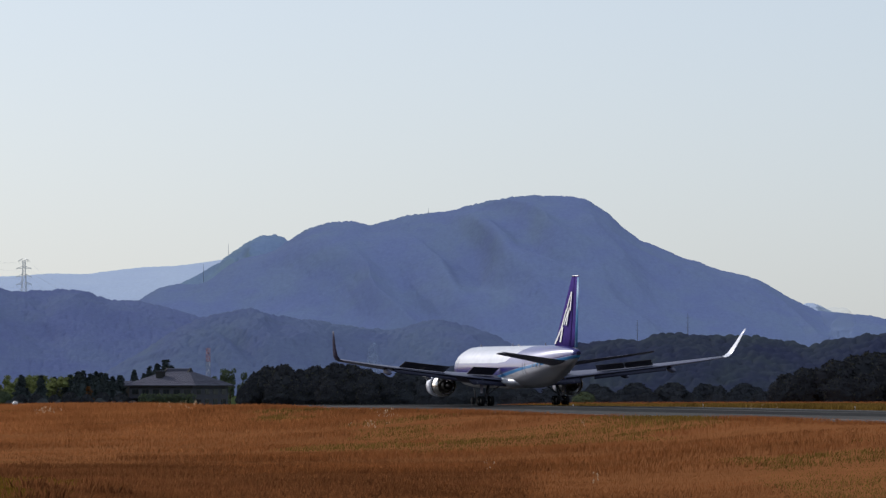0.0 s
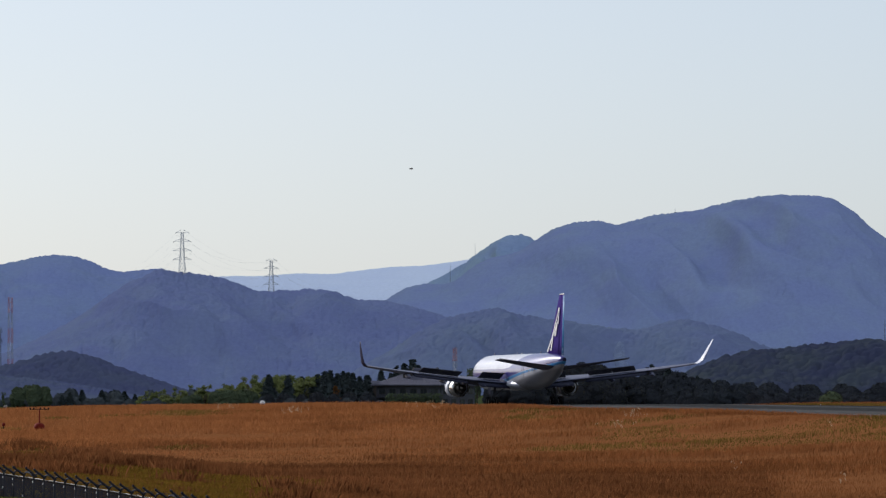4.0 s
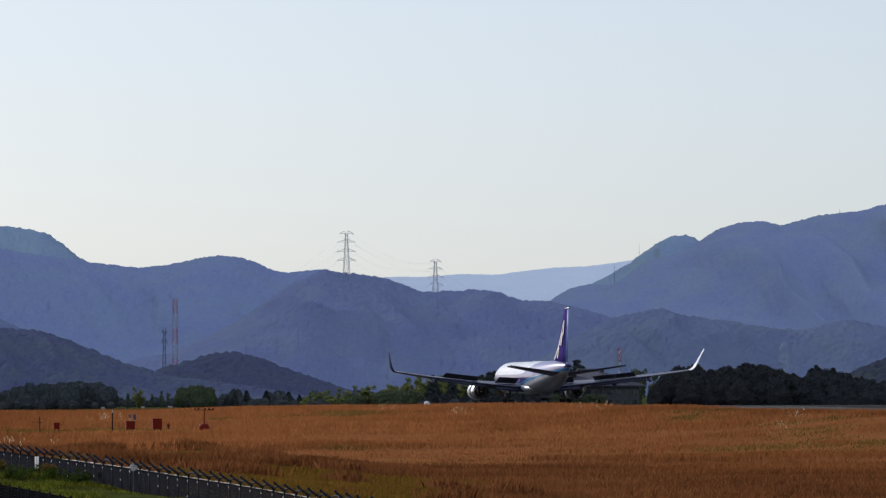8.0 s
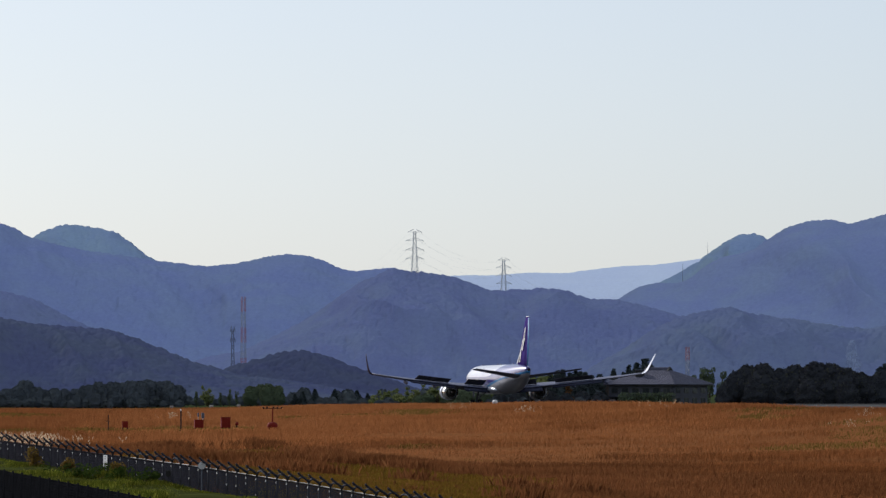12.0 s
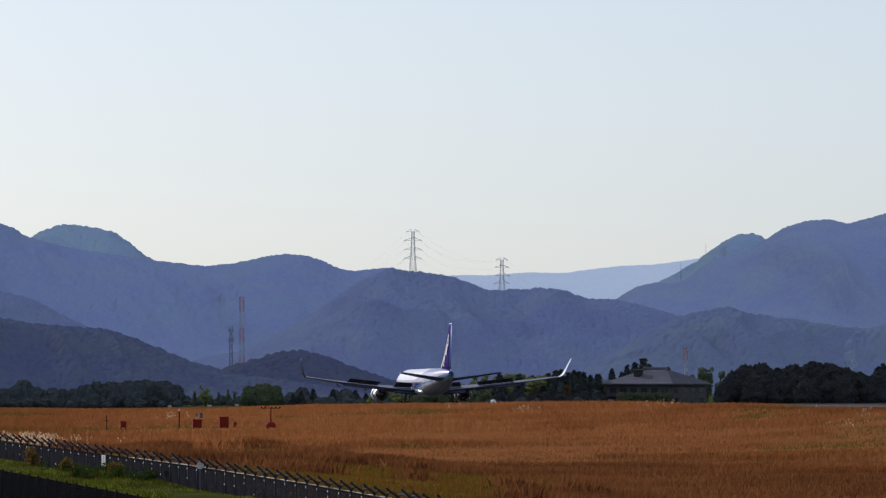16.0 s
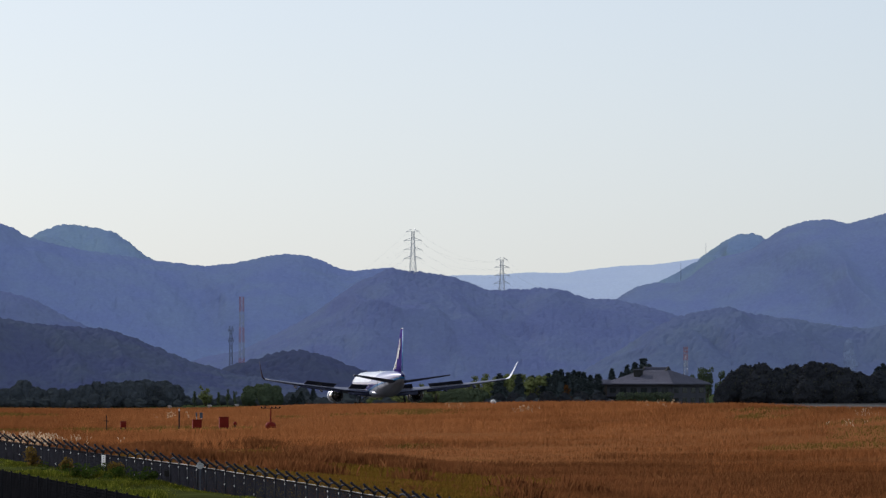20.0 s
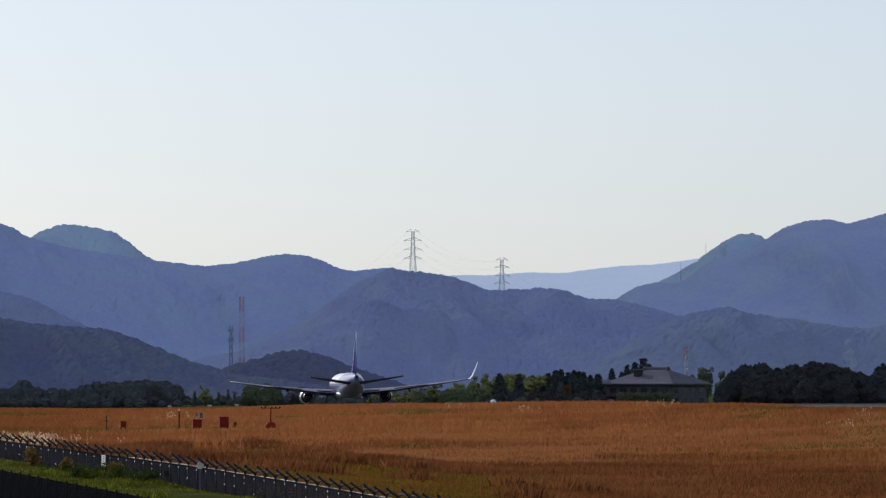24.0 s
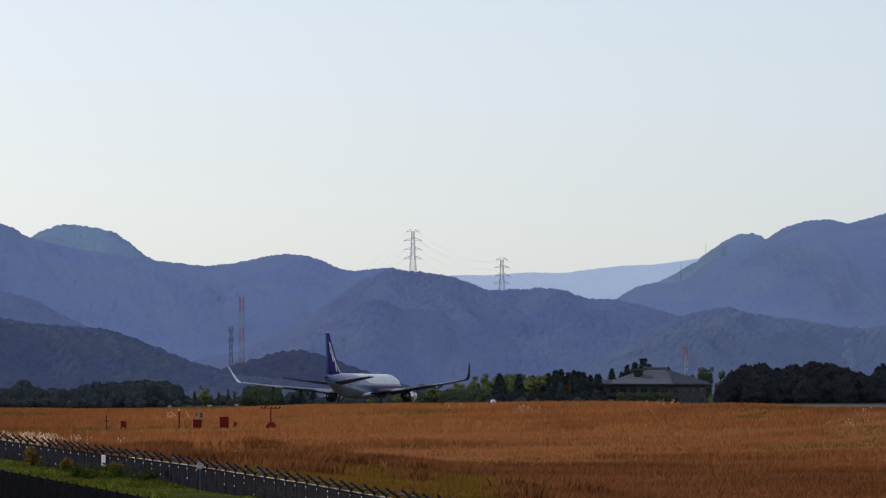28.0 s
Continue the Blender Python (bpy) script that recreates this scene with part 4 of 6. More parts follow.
    v, f = blades(x[k], y[k], 0.08 + 0.75 * n ** 2.5, 0.05, 0.022, 4, 29, 0.18)
    tagged(part("verge_grass", (v, f), M_VERGE), "fresh green grass on the bank outside the fence", "grass", kind="stuff")
    # far verge beyond the runway, olive and yellow
    x, y, r = scatter(52000, 560, 1120, 60, 178, 1.0, 30)
    d = from_edge(x, y)
    b = np.arctan2(x, y) * 1000
    k = (d < -WIDE - 1.2) & (d > -WIDE - 60) & (b > 83)
    x, y, d = x[k], y[k], d[k]
    full = 0.32 + 0.44 * smooth((b[k] - 83) / 25)
    pale = fbm(x / 25, y / 12, 94, 3) + 0.014 * (-d - WIDE - 24) > 0.5
    v, f = blades(x[~pale], y[~pale], full[~pale], 0.1, 0.03, 6, 31)
    tagged(part("far_verge_grass", (v, f), M_OLIVE), "olive grass strip beyond the runway", "grass", kind="stuff")
    v, f = blades(x[pale], y[pale], full[pale] * 1.3, 0.1, 0.03, 6, 32)
    tagged(part("far_dry_grass", (v, f), M_GRASS), "dry reddish grass strip beyond the runway", "grass", kind="stuff")
    # pale plumes: a bank of them behind the fence and clusters over the field
    spots = [(-69.5, 350, 3.4, 320), (-64.0, 344, 1.2, 14), (18.5, 640, 1.4, 18), (7, 680, 1.5, 12), (76, 540, 1.4, 10), (73, 508, 1.2, 8), (-41, 640, 1.6, 18),
             (42.2, 640, 2.0, 12), (92, 385, 0.8, 2), (110.8, 350, 0.8, 3), (108, 470, 1.2, 2), (141, 505, 1.2, 3)]
    vs, fs, o = [], [], 0
    for i, (b, dist, rad, n) in enumerate(spots):
        px, py = polar(b, dist)
        rr = np.random.RandomState(300 + i)
        xx, yy = px + rr.normal(0, rad * 0.5, n), py + rr.normal(0, rad * 2, n)
        ok = (along_fence(xx, yy) < -0.8) & (from_edge(xx, yy) > 2)
        v, f = plume_heads(xx[ok], yy[ok], rr)
        vs.append(v), fs.append(f + o)
        o += len(v)
    tagged(part("plume_grass", (np.concatenate(vs), np.concatenate(fs)), M_PLUME), "pale feathery plumes of pampas grass in the field", "grass", kind="stuff")
    x, y, r = scatter(5200, 235, 340, -66, 28, 1.0, 33)
    u = -along_fence(x, y)
    k = ((u > 0.4) & (u < 2.6) & (fbm(x / 3, y / 9, 95, 2) > 0.52))
    v, f = blades(x[k], y[k], np.full(k.sum(), 0.75), 0.0, 0.05, 9, 34, 0.2)
    tagged(part("goldenrod", (v, f), M_GOLD), "yellow goldenrod flowering along the fence foot", "flowers", kind="stuff")


def plume_heads(xs, ys, r):
    """Feathery heads: narrow diamonds on stalks."""
    n = len(xs) * 3
    cx, cy = np.repeat(xs, 3) + r.normal(0, 0.12, n), np.repeat(ys, 3) + r.normal(0, 0.12, n)
    z = ground_z(cx, cy) + r.uniform(0.9, 1.5, n)
    w, h, a = r.uniform(0.012, 0.03, n), r.uniform(0.09, 0.18, n), r.uniform(-0.7, 0.7, n)
    top = np.stack([cx + a * h, cy, z + h], 1)
    v = np.stack([np.stack([cx, cy, z - 0.05], 1), np.stack([cx + w + a * h * 0.4, cy + w * 0.4, z + h * 0.4], 1), top, np.stack([cx - w + a * h * 0.4, cy - w * 0.4, z + h * 0.4], 1)], 1).reshape(-1, 3)
    i = np.arange(n) * 4
    return v, np.stack([i, i + 1, i + 2, i + 3], 1)


M_OLIVE = leafy("olive_grass_blades", (0.15, 0.095, 0.025), (0.22, 0.145, 0.035), (0.30, 0.19, 0.05), 0.4, patch=0.04, facing=(-0.2, 0.25, 0.95))
build_grass()


# ---- trees ----
def leaf_cloud(centres, radii, count, size, r, flat=1.0):
    """Small leaf sheets spread over lumps, denser towards the outside."""
    k = len(centres)
    w = np.array(radii) ** 2
    pick = r.choice(k, count, p=w / w.sum())
    c, rad = np.array(centres)[pick], np.array(radii)[pick]
    d = r.normal(size=(count, 3))
    d /= np.linalg.norm(d, axis=1)[:, None]
    p = c + d * (rad * (0.84 + 0.28 * r.rand(count)))[:, None] * np.array([1, 1, flat])
    a = r.normal(size=(count, 3))
    a /= np.linalg.norm(a, axis=1)[:, None]
    b = np.cross(a, d + 0.6 * r.normal(size=(count, 3)))
    b /= np.linalg.norm(b, axis=1)[:, None] + 1e-6
    s = (size * r.uniform(0.55, 1.3, count))[:, None]
    v = np.stack([p - a * s, p + b * s * 0.7, p + a * s, p - b * s * 0.7], 1).reshape(-1, 3)
    i = np.arange(count) * 4
    return v, np.stack([i, i + 1, i + 2, i + 3], 1)


def crown_hull(r, wide, rings=17, n=22):
    """A closed, unevenly bulging crown ten metres high, and points with outward ways for its leaves."""
    off = Vector(r.uniform(0, 40, 3))
    rows = []
    for i in range(rings):
        h = 0.5 + 9.2 * i / (rings - 1)
        w = wide * math.sin(math.pi * min(1.0, (h + 1.4) / 11.4)) ** 0.55
        ring = []
        for k in range(n):
            a = 2 * math.pi * k / n
            p = Vector((w * math.cos(a), w * math.sin(a), h))
            s = 1 + 0.34 * noise.noise(p * 0.42 + off) + 0.20 * noise.noise(p * 1.1 + off)
            ring.append(Vector((p.x * s, p.y * s, h + 0.5 * noise.noise(p * 0.8 - off))))
        rows.append(ring)
    grid = np.array([[tuple(q) for q in ring + ring[:1]] for ring in rows])
    return loft(rows), grid


def hull_leaves(grid, count, size, r):
    """Leaf sheets that stand off the crown at all angles."""
    u, t = r.uniform(0, grid.shape[0] - 1.001, count), r.uniform(0, grid.shape[1] - 1.001, count)
    i, k = u.astype(int), t.astype(int)
    fu, ft = (u - i)[:, None], (t - k)[:, None]
    p = (grid[i, k] * (1 - fu) + grid[i + 1, k] * fu) * (1 - ft) + (grid[i, k + 1] * (1 - fu) + grid[i + 1, k + 1] * fu) * ft
    d = p - np.array([0, 0, 4.5])
    d /= np.linalg.norm(d, axis=1)[:, None]
    p = p + d * r.uniform(-0.1, 0.42, count)[:, None]
    a = r.normal(size=(count, 3))
    a /= np.linalg.norm(a, axis=1)[:, None]
    b = np.cross(a, r.normal(size=(count, 3)))
    b /= np.linalg.norm(b, axis=1)[:, None]
    s = (size * r.uniform(0.5, 1.3, count))[:, None]
    v = np.stack([p - a * s, p + b * s * 0.7, p + a * s, p - b * s * 0.7], 1).reshape(-1, 3)
    j = np.arange(count) * 4
    return v, np.stack([j, j + 1, j + 2, j + 3], 1)


def lump(c, rad, r):
    """A rough rounded lump of foliage."""
    dirs = [Vector(d) for d in ((1, 0, 0), (0, 1, 0), (-1, 0, 0), (0, -1, 0), (0, 0, 1), (0, 0, -1))]
    fs, mids = [], {}

    def half(a, b):
        k = (min(a, b), max(a, b))
        if k not in mids:
            mids[k] = len(dirs)
            dirs.append((dirs[a] + dirs[b]).normalized())
        return mids[k]
    for a, b, e in ((0, 1, 4), (1, 2, 4), (2, 3, 4), (3, 0, 4), (1, 0, 5), (2, 1, 5), (3, 2, 5), (0, 3, 5)):
        ab, be, ea = half(a, b), half(b, e), half(e, a)
        fs += [(a, ab, ea), (ab, b, be), (ea, be, e), (ab, be, ea)]
    return [Vector(c) + Vector((d.x, d.y, d.z * 0.88)) * rad * r.uniform(0.85, 1.12) for d in dirs], fs


def make_tree(kind, seed, mat, label, category):
    """A model tree ten metres high: tapered trunk with limbs, and a crown."""
    r = np.random.RandomState(seed)
    t = thing(category.replace(" ", "_"), label, category)
    limbs = []
    if kind in ("broad", "low"):
        limbs.append(tube([(0, 0, -0.3), (0.1, 0, 2.2), (0.0, 0.2, 4.6), (0.2, 0, 7.2)], [0.34, 0.28, 0.2, 0.06], 8))
        for i in range(8):
            a, hgt = r.uniform(0, 2 * math.pi), r.uniform(2.0, 8.0)
            limbs.append(tube([(0, 0, hgt * 0.55), (1.2 * math.cos(a), 1.2 * math.sin(a), hgt * 0.8), (2.4 * math.cos(a), 2.4 * math.sin(a), hgt)], [0.13, 0.09, 0.03], 5))
        hull, grid = crown_hull(r, 3.3)
        v, f = hull_leaves(grid, 1700 if kind == "broad" else 650, 0.30 if kind == "broad" else 0.46, r)
    elif kind == "wispy":
        limbs.append(tube([(0, 0, -0.3), (0.2, 0, 3.5), (-0.1, 0.2, 6.5), (0.1, 0, 9.2)], [0.24, 0.18, 0.12, 0.03], 7))
        cs, rs = [], []
        for i in range(16):
            a, hgt = r.uniform(0, 2 * math.pi), r.uniform(3.2, 9.4)
            reach = r.uniform(0.5, 2.8) * (1.2 - hgt / 12)
            cs.append((reach * math.cos(a), reach * math.sin(a), hgt)), rs.append(r.uniform(0.5, 0.95))
            limbs.append(tube([(0, 0, hgt * 0.7), cs[-1]], [0.07, 0.02], 5))
        v, f = leaf_cloud(cs, rs, 1100, 0.24, r)
    elif kind == "conifer":
        limbs.append(tube([(0, 0, -0.3), (0, 0, 5), (0, 0, 9.7)], [0.26, 0.17, 0.03], 7))
        cs, rs = [], []
        for i in range(120):
            hgt = 0.9 + 8.9 * r.rand() ** 0.85
            reach = (1.75 * (1 - hgt / 10.3) + 0.05) * r.uniform(0.5, 1.05)
            a = r.uniform(0, 2 * math.pi)
            cs.append((reach * math.cos(a), reach * math.sin(a), hgt)), rs.append(0.22 + 0.42 * (1 - hgt / 10))
            if i < 16:
                limbs.append(tube([(0, 0, hgt + 0.25), cs[-1]], [0.05, 0.02], 5))
        v, f = leaf_cloud(cs, rs, 2300, 0.22, r, 1.0)
    else:
        for i in range(9):
            a, reach = r.uniform(0, 2 * math.pi), r.uniform(0.3, 2.0)
            limbs.append(tube([(0.4 * math.cos(a), 0.4 * math.sin(a), -0.2), (reach * math.cos(a), reach * math.sin(a), 7.5)], [0.08, 0.03], 5))
        cs = [(r.normal(0, 1.7), r.normal(0, 1.7), r.uniform(1.2, 8.6)) for i in range(20)]
        rs = [r.uniform(0.8, 1.5) * (1.15 - c[2] / 18) for c in cs]
        v, f = leaf_cloud(cs, rs, 1300, 0.30, r, 1.15)
    # a dense heart of the crown that lets no light through
    if kind in ("broad", "low"):
        heart = [hull]
    elif kind == "wispy":
        heart = []
    elif kind == "conifer":
        heart = [loft([[Vector((1.5 * (1 - h / 10.2) * (0.9 + 0.2 * math.sin(k * 2.3 + h * 4)) * math.cos(k * 0.6283), 1.5 * (1 - h / 10.2) * math.sin(k * 0.6283), h)) for k in range(10)] for h in (0.8, 2.5, 4.5, 6.5, 8.2, 9.6)])]
    else:
        heart = [lump(c, q * 0.75, r) for c, q in zip(cs, rs)]
    hv, hf = join(*heart) if heart else ([], [])
    if heart:
        f = [tuple(int(i) for i in q) for q in f] + [tuple(int(i) + len(v) for i in q) for q in hf]
        v = np.concatenate([v, np.array([tuple(p) for p in hv])])
    lo, hi = v[:, 2].min(), v[:, 2].max()
    v[:, 2] = 0.15 + (v[:, 2] - lo) * (9.9 / (hi - lo))
    part("trunk", join(*limbs), M_BARK, t, "", True)
    part("crown", (v, f), mat, t, smooth=True)
    return t


def plant(tree, b, dist, height, broad=1.0, turn=0.0):
    x, y = polar(b, dist)
    s = height / 10.0
    z = float(ground_z(x, y))
    copy_thing(tree, pose(x, y, z, 0, 0, turn) @ Matrix.Diagonal((s * broad, s * broad, s, 1)))


def build_trees():
    broad = [make_tree("broad", 401 + i, M_LEAF, "dark green broadleaf tree at the airfield edge", "tree") for i in range(3)]
    thick = [make_tree("broad", 461 + i, M_THICKET, "broadleaf tree in the thicket, greyed by painted haze", "tree") for i in range(3)]
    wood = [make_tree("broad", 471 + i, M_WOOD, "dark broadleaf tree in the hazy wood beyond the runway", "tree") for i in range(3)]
    low = [make_tree("low", 406 + i, M_THICKET, "low dark green shrubby tree in the undergrowth", "tree") for i in range(3)]
    mid = [make_tree("broad", 411 + i, M_LEAF2, "olive-green broadleaf tree at the airfield edge", "tree") for i in range(2)]
    wisp = [make_tree("wispy", 421 + i, M_LEAF2, "slender open-crowned green tree", "tree") for i in range(2)]
    cedar = [make_tree("conifer", 431 + i, M_NEEDLE, "dark pointed cedar tree", "conifer") for i in range(3)]
    bamboo = [make_tree("bamboo", 441 + i, M_BAMBOO, "clump of yellow-green bamboo at the airfield edge", "bamboo") for i in range(2)]
    russet = make_tree("wispy", 451, M_AUTUMN, "small tree with russet autumn leaves", "tree")
    shrub = make_tree("low", 481, M_LEAF2, "low olive-green shrub beyond the runway", "shrub")
    r = np.random.RandomState(77)

    def row(trees, dist, spec, broad_by=1.0, filled=False):
        if filled:
            spec = sorted(spec)
            spec = spec + [((a[0] + b[0]) / 2, 0.47 * (a[1] + b[1])) for a, b in zip(spec, spec[1:])]
        for b, h in spec:
            plant(trees[r.randint(len(trees))], b + r.normal(0, 0.25), dist + r.normal(0, 12), h * r.uniform(0.96, 1.04), broad_by * r.uniform(0.9, 1.15), r.uniform(0, 360))
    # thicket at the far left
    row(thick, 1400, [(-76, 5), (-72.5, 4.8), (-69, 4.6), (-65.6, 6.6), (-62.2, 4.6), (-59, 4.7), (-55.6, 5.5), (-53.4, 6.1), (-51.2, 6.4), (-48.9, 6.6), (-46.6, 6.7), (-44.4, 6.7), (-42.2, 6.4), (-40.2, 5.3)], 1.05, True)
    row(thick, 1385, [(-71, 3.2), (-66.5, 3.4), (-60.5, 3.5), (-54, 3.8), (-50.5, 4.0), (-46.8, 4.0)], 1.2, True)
    row(bamboo, 1405, [(-35.0, 5.2)], 0.8)
    row(wisp, 1405, [(-33.2, 3.4), (-31.3, 4.2), (-30.2, 3.6), (-37, 3.6)], 0.8)
    row(mid, 1400, [(-28.0, 5.2), (-26.4, 5.6), (-24.9, 5.8), (-23.2, 5.3)], 1.0)
    row(cedar, 1400, [(-19.0, 3.9), (-16.8, 4.4), (-14.1, 4.5), (-11.9, 4.4), (-9.6, 4.1), (-20.4, 3.2), (-8.2, 3.6)], 2.2)
    row(bamboo, 1390, [(-7.2, 3.8), (-4.4, 4.5), (-2.0, 4.7), (0.3, 5.1), (3.2, 5.7), (5.6, 5.8), (7.4, 6.0)], 1.4)
    row(mid, 1380, [(-4.5, 2.6), (-2.2, 3.0), (0.2, 3.4), (2.2, 3.7), (4.2, 4.2), (6.2, 4.3), (8.0, 4.6), (9.6, 4.5), (11.0, 4.4)], 1.5)
    row(bamboo, 1450, [(9.8, 6.8), (11.1, 7.5), (13.0, 8.0), (14.4, 8.0), (15.8, 8.0), (17.2, 7.8), (18.6, 7.9), (20.0, 8.1), (21.4, 8.5), (23.0, 8.8), (8.8, 6.2)], 1.3)
    row(cedar, 1410, [(14.2, 8.0), (17.3, 8.0), (20.0, 7.5)], 1.6)
    row(cedar, 1420, [(22.8, 8.6), (23.8, 9.1), (24.8, 9.4), (25.8, 8.7), (26.8, 9.0), (27.8, 9.1), (28.8, 8.5), (29.8, 8.1), (30.6, 7.8)], 1.8)
    plant(russet, 25.7, 1388, 5.6, 1.1)
    row(broad, 1375, [(11.5, 3.8), (14.4, 3.6), (17.0, 3.8), (19.6, 3.6), (22.4, 4.2), (25.2, 3.6), (28.0, 4.0), (30.4, 4.0)], 1.3)
    # undergrowth that closes the gaps
    row(low, 1425, [(b, 3.6 + 1.1 * math.sin(b * 0.9)) for b in np.arange(-78, 37, 1.9) if not -39 < b < -21], 1.25)
    row(low, 1425, [(b, 2.1 + 0.5 * math.sin(b * 1.9)) for b in np.arange(-38.5, -21, 1.0)], 1.5)
    row(low, 1425, [(52 + 2.2 * i, 4.4 + 0.9 * math.sin(i * 1.9)) for i in range(20)], 1.3)
    row(low, 1383, [(b, 2.3 + 0.5 * math.sin(b * 2.1)) for b in np.arange(-79, 34, 1.3) if not -39 < b < -21], 1.5)
    # round the house
    row(cedar, 1480, [(31.4, 7.6), (33.0, 9.3), (34.9, 8.4), (36.1, 10.4), (37.2, 11.4), (38.2, 11.6), (39.0, 11.8), (39.8, 10.6), (41.2, 8.4)], 1.4)
    row(wisp, 1490, [(47.0, 7.8), (48.3, 9.8), (49.8, 9.6), (51.4, 9.0)], 1.0)
    row(broad, 1372, [(52.0, 5.4), (52.9, 7.0)], 0.9)
    # dark grove
    row(broad, 1390, [(53.6, 9.2), (55.9, 10.2), (58.3, 10.4), (61.1, 9.9), (64.0, 10.4), (67.3, 10.7), (69.7, 10.4), (72.0, 9.7), (74.5, 8.9), (76.4, 8.2)], 1.05)
    row(broad, 1372, [(54.5, 6.5), (57.5, 7.0), (60.5, 6.6), (63.5, 7.0), (66.5, 7.0), (69.5, 7.0), (72.5, 6.6), (75.5, 6.2)], 1.1)
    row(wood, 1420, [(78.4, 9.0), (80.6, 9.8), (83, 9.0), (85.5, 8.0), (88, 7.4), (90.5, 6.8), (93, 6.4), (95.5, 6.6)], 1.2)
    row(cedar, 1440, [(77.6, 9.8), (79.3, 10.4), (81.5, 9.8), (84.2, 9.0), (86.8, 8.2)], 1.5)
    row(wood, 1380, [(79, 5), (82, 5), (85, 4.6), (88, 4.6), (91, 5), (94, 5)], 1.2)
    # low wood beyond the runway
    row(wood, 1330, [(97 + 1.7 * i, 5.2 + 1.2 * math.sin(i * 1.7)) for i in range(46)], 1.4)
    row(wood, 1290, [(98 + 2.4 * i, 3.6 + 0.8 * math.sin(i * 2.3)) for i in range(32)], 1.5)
    plant(shrub, 109.0, 1150, 3.9, 1.5)
    # nearer wood at the far right
    row(broad, 1010, [(143.2, 6.2), (146.0, 7.0), (149.0, 7.3), (152.0, 8.2), (155.0, 9.2), (158.2, 9.7), (161.5, 9.9), (165, 10), (169, 9.6), (173, 9.8)], 1.2)
    row(broad, 990, [(141.6, 4.2), (144.5, 5.0), (148, 5.2), (151.5, 5.6), (156, 6.2), (160, 6.0), (164.5, 6.0), (169, 6.2)], 1.25)
    for t in broad + thick + wood + low + mid + wisp + cedar + bamboo + [russet, shrub]:
        for o in list(t.children_recursive) + [t]:
            bpy.data.objects.remove(o)


build_trees()


# ---- buildings and masts ----
M_TILE = surface("grey_roof_tiles", (0.084, 0.082, 0.119), (0.128, 0.129, 0.180), 0.6, 0.8, fine=6.0, spec=0.2)
# Wall colour kept dark and bluish: eave and veranda shade is put into it.
M_WALL = surface("shade_toned_house_wall", (0.060, 0.060, 0.076), (0.090, 0.090, 0.110), 0.5, 0.85)
M_PANE = surface("dark_window_glass", (0.02, 0.025, 0.03), (0.05, 0.055, 0.06), 0.5, 0.08)
M_TIMBER = surface("dark_timber", (0.05, 0.04, 0.035), (0.10, 0.08, 0.065), 1.5, 0.8)
M_GALV = surface("galvanised_steel", (0.40, 0.42, 0.45), (0.55, 0.57, 0.60), 1.0, 0.45, 0.6)
M_DARKSTEEL = surface("dark_steel", (0.018, 0.019, 0.023), (0.04, 0.042, 0.05), 1.0, 0.85, 0.0, ior=1.08)
# Haze is painted into the mast colours: red dulled, white turned blue-grey.
M_RED = surface("haze_dulled_mast_red", (0.27, 0.105, 0.155), (0.31, 0.125, 0.18), 1.0, 0.5)
M_MASTWHITE = surface("haze_blue_mast_white", (0.23, 0.265, 0.39), (0.28, 0.315, 0.43), 1.0, 0.5)
M_BOXRED = surface("weathered_orange_red_paint", (0.155, 0.015, 0.010), (0.235, 0.029, 0.018), 2.0, 0.8, spec=0.1)
M_SENSOR = surface("grey_blue_sensor_paint", (0.07, 0.09, 0.12), (0.12, 0.15, 0.19), 2.0, 0.7, spec=0.2)
# Far steel, its colour lightened to blue-grey in place of haze.
M_HAZED = surface("haze_blue_grey_steel", (0.15, 0.17, 0.25), (0.19, 0.21, 0.29), 1.0, 0.8, 0.0, spec=0.1)
M_SIGN = surface("white_sign_board", (0.68, 0.68, 0.68), (0.8, 0.8, 0.8), 2.0, 0.5)
M_INK = surface("grey_sign_print", (0.2, 0.2, 0.22), (0.3, 0.3, 0.32), 3.0, 0.6)
M_FENCE = surface("dark_weathered_fence_steel", (0.030, 0.031, 0.039), (0.052, 0.054, 0.066), 3.0, 0.7, 0.0, ior=1.1)
M_FENCE_LOW = surface("blackened_fence_steel", (0.010, 0.010, 0.013), (0.022, 0.022, 0.026), 2.0, 0.8, 0.0, ior=1.02)
M_WIRE = surface("dull_fence_wire", (0.024, 0.025, 0.034), (0.05, 0.051, 0.064), 0.6, 0.8, 0.0, ior=1.02)
M_RAIL = surface("pale_top_rail", (0.30, 0.29, 0.27), (0.45, 0.43, 0.40), 3.0, 0.55, 0.2)
M_CABLE = surface("overhead_cable", (0.25, 0.26, 0.28), (0.35, 0.36, 0.38), 1.0, 0.4, 0.8)
M_BIRD = surface("dark_plumage", (0.03, 0.028, 0.026), (0.06, 0.055, 0.05), 8.0, 0.8)


def stand(b, dist):
    x, y = polar(b, dist)
    return x, y, float(ground_z(x, y))


